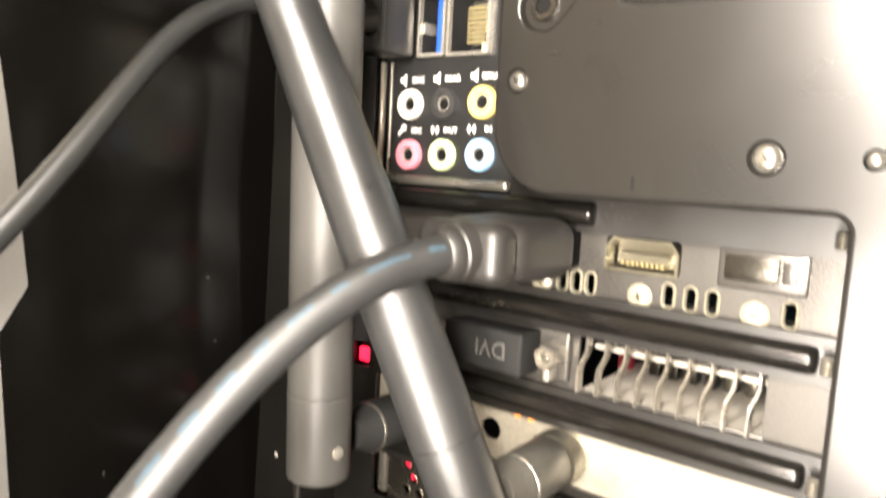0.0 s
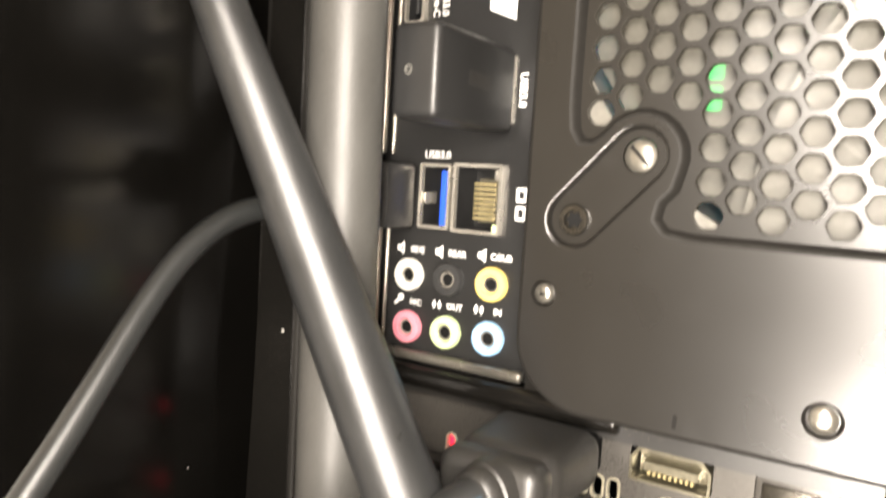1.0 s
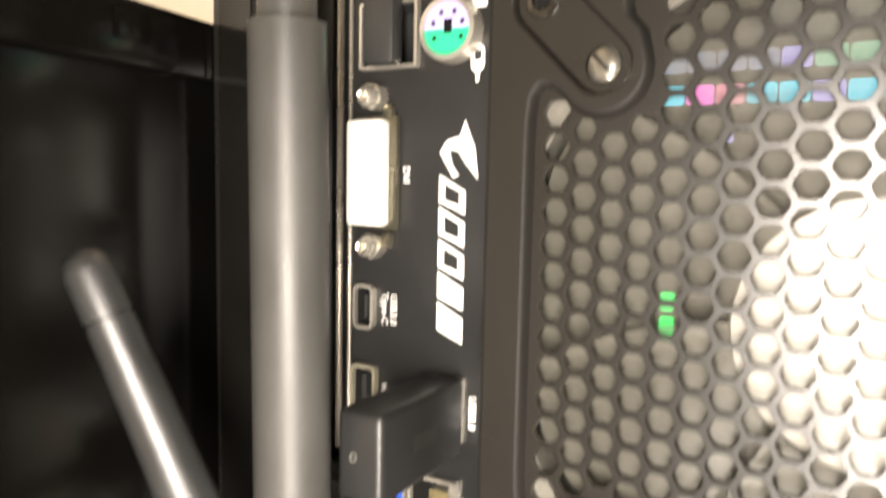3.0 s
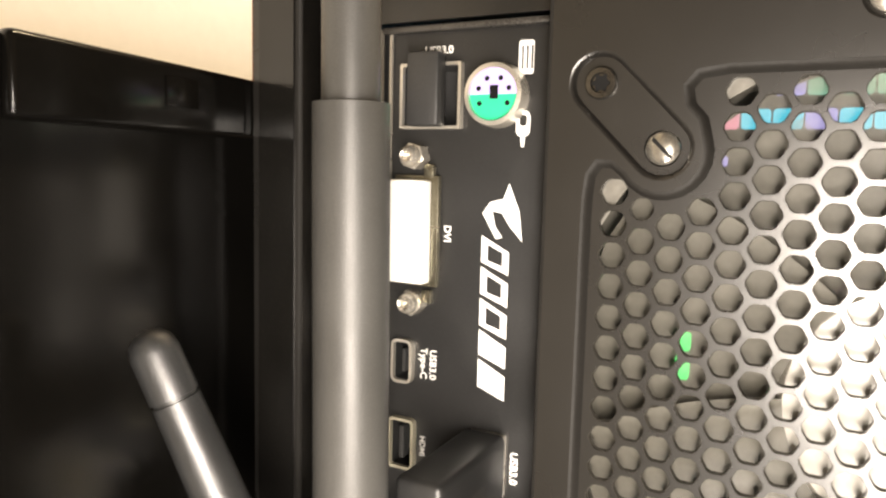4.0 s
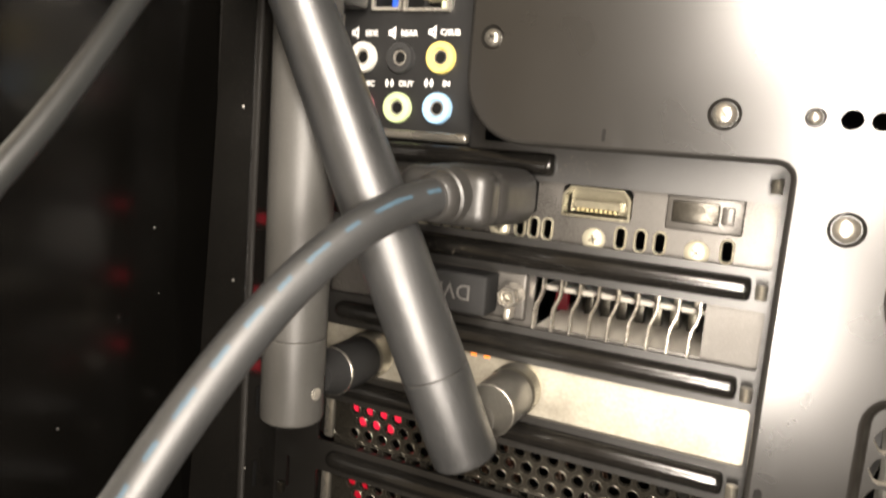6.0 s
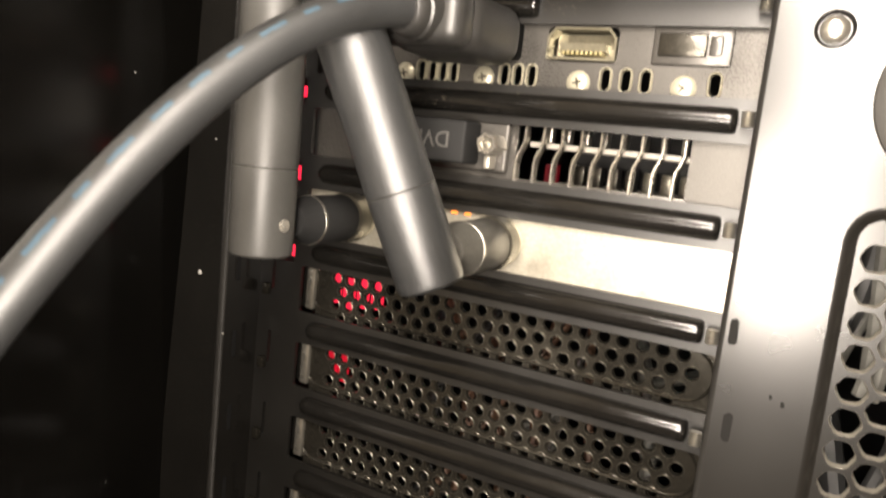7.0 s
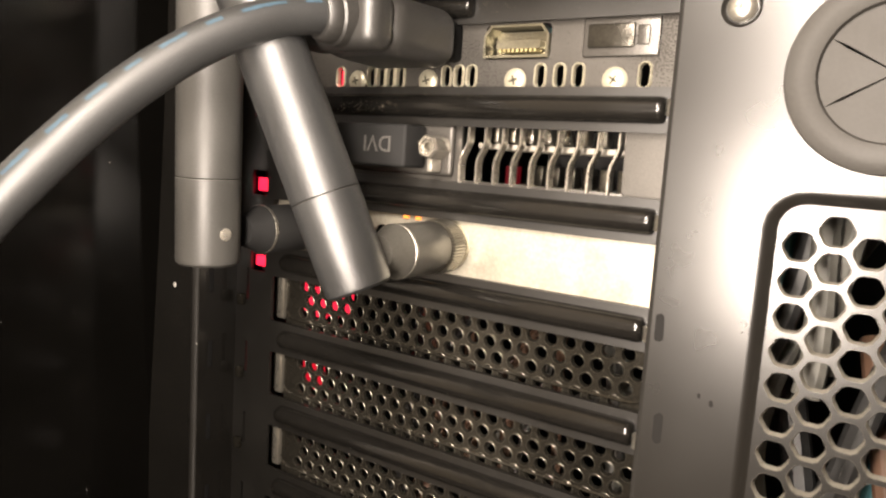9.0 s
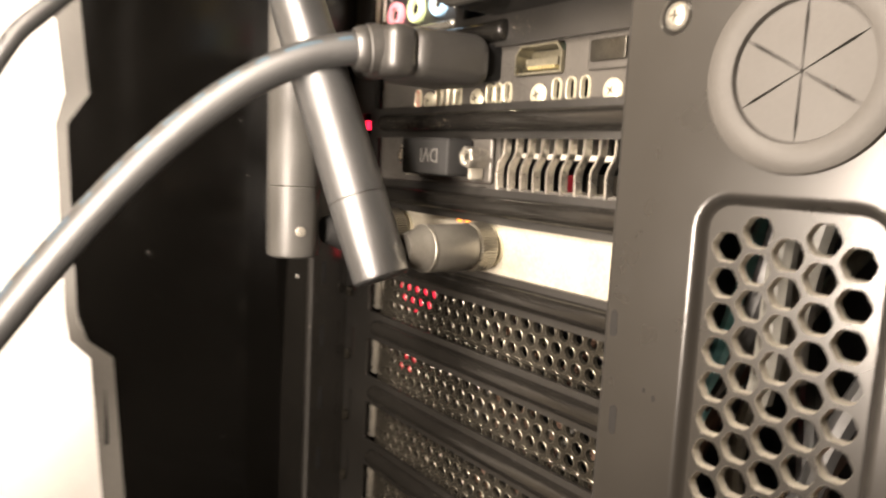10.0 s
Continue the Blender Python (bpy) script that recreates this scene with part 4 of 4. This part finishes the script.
# capped socket
p = part("capped_socket", boxed(-19.6, -4.6, YC - 0.7, YC - 0.03, -10.4, -3.0, bevel=0.5), CARD, gpu, "socket closed by a black plastic cap")
part("cap", boxed(-18.4, -9.2, YC - 1.5, YC - 0.75, -8.8, -4.4, bevel=0.35), PERF, p, "dark plastic cap")
part("cap_tab", boxed(-8.8, -6.4, YC - 1.2, YC - 0.75, -8.4, -4.8, bevel=0.3), CARD, p)
# reflected amber glints at the bracket's top edge, added as glowing spots
for x in (-59.0, -55.6):
    part("amber_glint", boxed(x - 0.7, x + 0.7, 14.1, 14.66, -45.7, -45.0, bevel=0.15), AMBER, gpu, "tiny amber glint on the bracket's edge, made as a glowing spot")
# slatted vent
for x in slat_x:
    bm = bmesh.new()
    rows = []
    for z, dx, dy in ((-23.8, 0.6, 0.2), (-27.6, 0.6, 0.0), (-29.2, 0.2, -0.4), (-31.0, -0.5, -0.8), (-32.6, -0.7, -0.8), (-36.8, -0.8, -0.5)):
        rows.append([bm.verts.new((x + dx + a, YC - 0.6 + dy + b, z)) for a, b in ((-0.3, 2.0), (-0.34, 0.0), (-0.15, -0.22), (0.15, -0.22), (0.34, 0.0), (0.3, 2.0))])
    for a, b in zip(rows, rows[1:]):
        for i in range(6):
            bm.faces.new((a[i], a[(i + 1) % 6], b[(i + 1) % 6], b[i]))
    bm.faces.new(rows[0])
    bm.faces.new(rows[-1])
    part("slat", bm, CHROME, gpu, "bent bright metal slat")
    part("fin", boxed(x + 2.8, x + 4.2, YC + 6.0, YC + 9.0, -27.3, -22.6, bevel=0.35), SCREW, gpu, "small pale heatsink fin")
    part("fin", boxed(x + 4.6, x + 7.0, YC + 24.0, YC + 28.0, -36.8, -31.8, bevel=0.3), HUB if x > -12 else MIDGREY if x > -28 else PERF, gpu)
part("vent_bar", boxed(-46.4, -9.0, YC - 0.45, YC + 0.0, -37.8, -36.0, bevel=0.2), CARD, gpu)
part("heatsink_floor", boxed(-45.8, -9.6, YC + 0.95, YC + 44.0, -37.7, -36.7), PALE, gpu, "pale metal floor behind the slats")
part("vent_ledge", boxed(-45.8, -9.6, YC + 6.6, YC + 34.0, -28.8, -27.5, bevel=0.4), PALE, gpu, "bent metal ledge behind the slats")
part("cooler_body", boxed(-46, -9, YC + 44.2, YC + 60, -37.6, -22.6), DARK, gpu)
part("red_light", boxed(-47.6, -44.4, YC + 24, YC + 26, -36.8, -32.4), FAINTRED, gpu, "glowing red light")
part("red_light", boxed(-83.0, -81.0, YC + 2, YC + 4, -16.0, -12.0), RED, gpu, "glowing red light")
# covered video socket in the second slot
p = part("dvi_socket", boxed(-78.6, -47.4, 13.9, YC - 0.02, -35.4, -24.2, bevel=0.9, seg=3), CARD, gpu, "wide metal video socket flange")
cap = part("dvi_cap", boxed(-74.0, -54.0, 5.6, 13.55, -34.0, -24.8, bevel=0.7, seg=3), CAP, p, "black rubber dust cap")
words("DVI", -61.5, -29.0, 5.52, 5.0, EMBOSS, p, "embossed letters", turn=180, depth=0.15)
for x in (-50.0, -77.2):
    nut = part("hex_nut", lathed((x, 13.6, -29.2), (x, 0, -29.2), [(0, 2.7), (5.4, 2.7), (5.8, 2.3), (5.8, 1.75), (5.5, 1.5), (1.5, 1.5), (1.5, 0)], 6, cap=False), CHROME, gpu, "bright hex nut")
    part("bore", lathed((x, 11.0, -29.2), (x, 0, -29.2), [(0, 1.45), (2.6, 1.4), (2.6, 0.9), (0.4, 0.8), (0.4, 0)], 18, cap=False), SCREW, nut, "threaded bore")
    part("clip_leg", boxed(x - 1.0, x + 0.4, 9.6, 13.5, -34.6, -31.6, bevel=0.4), STEEL, nut, "small bent metal clip")

# ---- wireless card with its two antennas ----
wifi = thing("wireless_card", "wireless network card with a bare bright metal bracket", "network card")
bm = bmesh.new()
plate(bm, [(-100.6, -57.3), (1.9, -57.3), (1.9, -43.6), (-100.6, -43.6)], [circle(-66.0, -50.4, 2.6, 18)], 14.7, 15.6)
part("bracket", bm, BRACKET, wifi, "bare bright steel bracket")
SMA = ((-47.0, -50.4), (-85.5, -50.2))
for x, z in SMA:
    bm = bmesh.new()
    lathe(bm, (x, 14.65, z), (x, 0, z), [(0, 5.2), (0.8, 5.2), (0.9, 4.6), (1.6, 4.4)], 24)
    part("antenna_post", bm, TIN, wifi, "threaded brass antenna post")


def knurl(x, z, y0, y1, r, parent):
    bm = bmesh.new()
    n = 108
    rows = []
    for y, k in ((y0, 0.93), (y0 - 0.5, 1.0), (y1 + 0.5, 1.0), (y1, 0.93)):
        rows.append([bm.verts.new((x + (r * k - (0.26 if i % 2 else 0)) * math.cos(2 * math.pi * i / n), y, z + (r * k - (0.26 if i % 2 else 0)) * math.sin(2 * math.pi * i / n))) for i in range(n)])
    for a, b in zip(rows, rows[1:]):
        for i in range(n):
            bm.faces.new((a[i], a[(i + 1) % n], b[(i + 1) % n], b[i]))
    bm.faces.new(rows[0])
    bm.faces.new(rows[-1])
    return part("knurled_nut", bm, NUT, parent, "finely ribbed metal nut", smooth=0)


def antenna(x, z, foot, tip, label, profile, mat, seam, pin_at, pin_way, barrel, barrel_label):
    """A hinged rod antenna: nut and barrel at the post, and the rod from its foot to its tip."""
    an = thing("antenna", label, "antenna", group="antennas on the wireless card")
    knurl(x, z, 12.9, 7.6, 5.9, an)
    part("barrel", lathed((x, 7.5, z), (x, 0, z), [(0, 5.3), (0.5, 5.6), (13.0, 5.5), (13.8, 5.0), (15.6, 4.3), (18.0, 3.4)], 30), barrel, an, barrel_label)
    part("collar", lathed((x, -4.6, z), (x, -10, z), [(0, 5.45), (0.2, 5.62), (0.8, 5.62), (1.0, 5.3)], 30), SCREW, an, "thin metal collar")
    f, t = Vector(foot), Vector(tip)
    ax = (t - f).normalized()
    low = [(s, r) for s, r in profile if s <= seam]
    rlow = low[-1][1]
    part("hinge_sleeve", lathed(f, t, low + [(seam - 0.12, rlow), (seam - 0.1, rlow - 0.4)], 36), mat, an, "plastic hinge sleeve")
    up = [(seam, rlow - 0.45), (seam + 0.1, rlow)] + [(s, r) for s, r in profile if s > seam]
    part("rod", lathed(f, t, up, 36), mat, an, "tapered plastic rod")
    part("seam", lathed(f + ax * (seam - 0.3), t, [(0, rlow - 0.1), (0.05, rlow + 0.04), (0.15, rlow + 0.04), (0.2, rlow - 0.1)], 36, cap=False), GREYWIRE if mat is ANTENNA_B else ANTENNA_B, an, "pale scuffed seam")
    q = Vector(pin_at)
    hollow = mat is ANTENNA
    pin = part("hinge_pin", lathed(q, q + Vector(pin_way), [(-1.0, 1.3), (0.25, 1.3), (0.4, 1.0), (0.3, 0.85), (0.1, 0)] if hollow else [(-1.0, 1.3), (0.25, 1.3), (0.4, 1.0), (0.4, 0)], 16, cap=False), GUNMETAL if hollow else STEEL, an, "small round hinge pin")
    if hollow:
        part("pin_hole", lathed(q, q + Vector(pin_way), [(0.1, 0.8), (0.32, 0.75), (0.32, 0)], 14, cap=False), HOLE, pin)
    return an


FOOT, TIP = (-46.6, -15.8, -56.8), (-110.3, -43.0, 99.4)
L1 = (Vector(TIP) - Vector(FOOT)).length
antenna(-47.0, -50.4, FOOT, TIP, "dark grey plastic rod antenna leaning aside on its hinge",
        [(0, 5.6), (0.5, 6.3), (1.4, 6.5), (18.4, 6.6), (50, 6.5), (80, 5.9), (110, 5.0), (140, 4.25), (L1 - 12.2, 3.85), (L1 - 12.1, 3.5), (L1 - 11.6, 3.5), (L1 - 11.5, 3.95), (L1 - 4, 3.9), (L1 - 1.8, 3.4), (L1 - 0.5, 2.1), (L1, 0)],
        ANTENNA, 18.6, (-42.9, -15.6, -50.2), (0.97, 0.1, 0.2), GUNMETAL, "grey gunmetal hinge barrel")
antenna(-85.5, -50.2, (-85.8, -19.2, -56.8), (-87.2, -21.2, 200.0), "grey plastic rod antenna standing upright on its hinge",
        [(0, 5.9), (0.5, 6.5), (1.2, 6.6), (18.0, 6.65), (100, 6.7), (180, 6.55), (193.2, 6.45), (193.4, 4.9), (194, 4.9), (235, 4.7), (254, 4.6), (257, 0)],
        ANTENNA_B, 18.2, (-79.4, -20.1, -49.9), (0.99, -0.13, 0), CAP, "matte black hinge barrel")

# ---- vented slot covers ----
cover = thing("slot_cover", "dark metal slot cover punched with rows of small holes", "slot cover", group="slot covers")
zc = -PITCH * 3.5
dots = []
for r_, (dz, off) in enumerate(((4.3, 0.0), (0.9, 2.05), (-2.5, 0.0), (-5.6, 2.05))):
    for i in range(22):
        x = -4.8 - 4.1 * i + off
        if r_ == 3 and (i == 0):
            continue
        if x < -92:
            continue
        dots.append(circle(x, zc + dz, 1.42 if r_ < 3 else 1.28, 12, 15))
bm = bmesh.new()
plate(bm, [(-97.0, zc - 7.0), (1.9, zc - 7.0), (1.9, zc + 7.0), (-97.0, zc + 7.0)], dots, YC, YC + 0.9, taper=0.84)
part("cover_plate", bm, PERF, cover)
bm = bmesh.new()
for d in dots:
    wide = inset(d, -0.22)
    skirt(bm, wide, YC - 0.02, inset(d, -0.08), YC - 0.14)
    skirt(bm, inset(d, -0.08), YC - 0.14, inset(d, 0.06), YC + 0.5)
part("hole_rims", bm, MIDGREY, cover, "paler raised rims of the holes")
part("bent_end", boxed(-99.8, -97.1, YC - 1.0, YC + 1.2, zc - 5.2, zc + 5.8, bevel=0.6), SCREW, cover, "bright bent end")
part("tongue", boxed(-103.3, -99.9, YC + 2.0, YC + 2.9, zc - 5.6, zc + 6.0, bevel=0.3), SLOT, cover)
bm = bmesh.new()
lip = capsule(-93.2, zc + 0.7, -4.2, zc + 0.7, 6.0, 12)
skirt(bm, lip, YC - 0.02, inset(lip, 0.35), YC - 0.3)
skirt(bm, inset(lip, 0.35), YC - 0.3, inset(lip, 0.7), YC - 0.02)
part("pressed_edge", bm, PERF, cover)
for k in (1, 2, 3):
    copy_thing(cover, Matrix.Translation((0, 0, -0.001 * PITCH * k)))

# ---- display cable ----
cab = thing("display_cable", "thick black display cable with a moulded plug", "cable")
bm = bmesh.new()
vs = box(bm, -68.6, -45.6, -9.5, 12.2, -13.0, -0.7)
for v in vs:
    if v.co.y < 0:
        v.co = Vector((-57.0 + (v.co.x + 57.0) * 0.88, v.co.y, -6.8 + (v.co.z + 6.8) * 0.92))
bmesh.ops.bevel(bm, geom=list(bm.edges), offset=4.3, segments=7, affect="EDGES", profile=0.5)
part("plug_shell", bm, PLUG, cab, "shiny black moulded plug")
bm = bmesh.new()
box(bm, -66.9, -47.2, -15.4, -7.4, -12.5, -1.3, bevel=3.1, seg=7)
part("plug_grip", bm, PLUG, cab)
# the gap's shade behind the plug is put into this collar's black
part("plug_collar", boxed(-65.6, -47.8, 10.9, YC + 1.5, -10.8, -2.6, bevel=0.6), HOLE, cab, "recessed collar, blackened for the shade in the gap")
A = [(-55.9, -16.5, -6.6), (-64.9, -38.3, -9.0), (-72.0, -58.6, -28.9), (-76.8, -87.4, -69.7)]
pts = bezier(A, 48)
pts += bezier([A[3], (-80.0, -107.0, -97.0), (-96.0, -150.0, -218.0), (-130.0, -270.0, -218.4)], 30)[1:]
part("lead", sweep(bmesh.new(), [Vector((-56.4, -9.0, -6.4))] + pts, 3.6, 22), RUBBER, cab, "thick black rubber lead")
part("strain_relief", lathed(Vector((-55.6, -13.6, -6.5)), pts[3], [(0, 5.6), (2.6, 5.4), (3.0, 5.0), (3.5, 5.1), (5.2, 4.7), (5.7, 4.3), (5.8, 3.5)], 26), PLUG, cab, "ribbed strain relief")
# pale blue marks printed along the lead
run = [0.0]
for a, b in zip(pts, pts[1:49]):
    run.append(run[-1] + (b - a).length)


def on_lead(s, away):
    """The place on the lead's skin s along it, turned by away degrees, and the way along it."""
    i = max(k for k in range(48) if run[k] <= s)
    tang = (pts[i + 1] - pts[i]).normalized()
    face = Vector((0.30, -0.85, 0.25))
    face = (face - tang * tang.dot(face)).normalized()
    w = tang.cross(face)
    a = radians(away)
    return pts[i].lerp(pts[i + 1], (s - run[i]) / (run[i + 1] - run[i])) + (face * math.cos(a) + w * math.sin(a)) * 3.63


rp = random.Random(12)
s = 3.2
for count in (3, 8, 3, 5, 3, 4, 4, 5, 3, 6, 3, 4):
    span = count * 1.0
    if s + span > run[-1] - 2:
        break
    bm = bmesh.new()
    rows = [[bm.verts.new(on_lead(s + span * k / 10, v + rp.uniform(-1.5, 1.5))) for v in (-6, 0, 6)] for k in range(11)]
    for a, b in zip(rows, rows[1:]):
        for k in (0, 1):
            bm.faces.new((a[k], a[k + 1], b[k + 1], b[k]))
    part("printed_bar", bm, BLUEPRINT, cab, "pale blue printed mark", smooth=0)
    s += span + 3.4

# ---- usb lead in the lower socket ----
lead = thing("usb_cable", "thin black usb lead curving out beside the case", "cable")
part("plug", boxed(-104.0, -94.2, 4.0, YP - 1.55, 33.2, 47.4, bevel=0.9), PLASTIC, lead, "small black usb plug")
B = [(-96.6, -32.0, 37.0), (-101.2, -46.8, 32.2), (-94.4, -56.3, 14.4), (-92.9, -78.0, -6.9)]
pts = bezier([(-99.0, 3.0, 40.3), (-98.6, -10.0, 40.3), (-95.4, -20.0, 39.6), B[0]], 14)[:-1] + bezier(B, 40)
pts += bezier([B[3], (-92.6, -95.0, -24.0), (-100.0, -150.0, -219.0), (-140.0, -260.0, -219.6)], 30)[1:]
part("lead", sweep(bmesh.new(), pts, 2.1, 16), LEAD, lead, "thin black rubber lead")
bm = bmesh.new()
plate(bm, rrect(-102.4, -95.4, 34.8, 45.8, 0.8), [rrect(-101.8, -96.0, 35.4, 45.2, 0.6)], 3.75, 4.05)
part("raised_frame", bm, PLASTIC, lead)
part("strain_relief", lathed((-99.0, 4.2, 40.3), (-98.8, -8.0, 40.3), [(0, 3.6), (2.0, 3.4), (6.0, 2.8), (7.5, 2.4)], 18), PLASTIC, lead)

# ---- loose side panel beside the case ----
XS = -131.0


def yawed(bm):
    """The panel stands turned a little towards the case at its free edge."""
    for v in bm.verts:
        v.co.x -= 0.16 * v.co.y + 0.06 * max(0.0, -20.0 - v.co.z) * (1.0 if v.co.y > -20 else 0.0)
    return bm


side = thing("side_panel", "gloss black case side panel standing loose beside the case", "panel")
bm = bmesh.new()
rim_edge = [(-46.0, -215.0), (-54.8, -89.0), (-61.6, -83.0), (-64.0, -76.0), (-65.8, -26.0), (-60.4, -18.0), (-62.4, 5.0), (-66.6, 40.0), (-77.0, 143.9)]
plate(bm, rim_edge + [(300.0, 143.9), (300.0, -215.0)], [], -1.0, 0.0)
bm.transform(Matrix(((0, 1, 0, XS), (1, 0, 0, 0), (0, 0, 1, 0), (0, 0, 0, 1))))
part("sheet", yawed(bm), GLOSS, side, "gloss black sheet that mirrors the case")
bm = bmesh.new()
rows = []
for (y, z), w in zip(rim_edge, (5.6, 5.6, 4.0, 2.6, 2.6, 5.6, 6.0, 6.0, 6.0)):
    a, b = (XS - 0.2, y - 0.1), (XS - 1.8, y - w)
    rows.append([bm.verts.new((p[0] + d, p[1], z)) for p, d in ((a, 0), (b, 0), (b, -1.0), (a, -1.0))])
for u, v in zip(rows, rows[1:]):
    for k in range(4):
        bm.faces.new((u[k], u[(k + 1) % 4], v[(k + 1) % 4], v[k]))
bm.faces.new(rows[0])
bm.faces.new(rows[-1])
part("rim", yawed(bm), RIM, side, "folded bare grey metal rim")
part("rim_slot", yawed(boxed(XS - 1.15, XS - 0.95, -57.0, -56.0, -114, -98)), HOLE, side)
bm = bmesh.new()
box(bm, XS + 0.1, XS + 3.6, -58, 300, 131.6, 144.2, bevel=1.2, seg=3)
part("top_rail", yawed(bm), GLOSS, side, "gloss black folded top rail")
part("rail_slot", yawed(boxed(XS + 3.4, XS + 4.0, -27, -18, 136.2, 141.6, bevel=0.25)), GLOSS, side)
for y, z, r in specks:
    part("dust_speck", yawed(lathed((XS + 0.02, y, z), (XS + 5, y, z), [(0, r), (0.08, r * 0.5)], 7)), LINT, side)
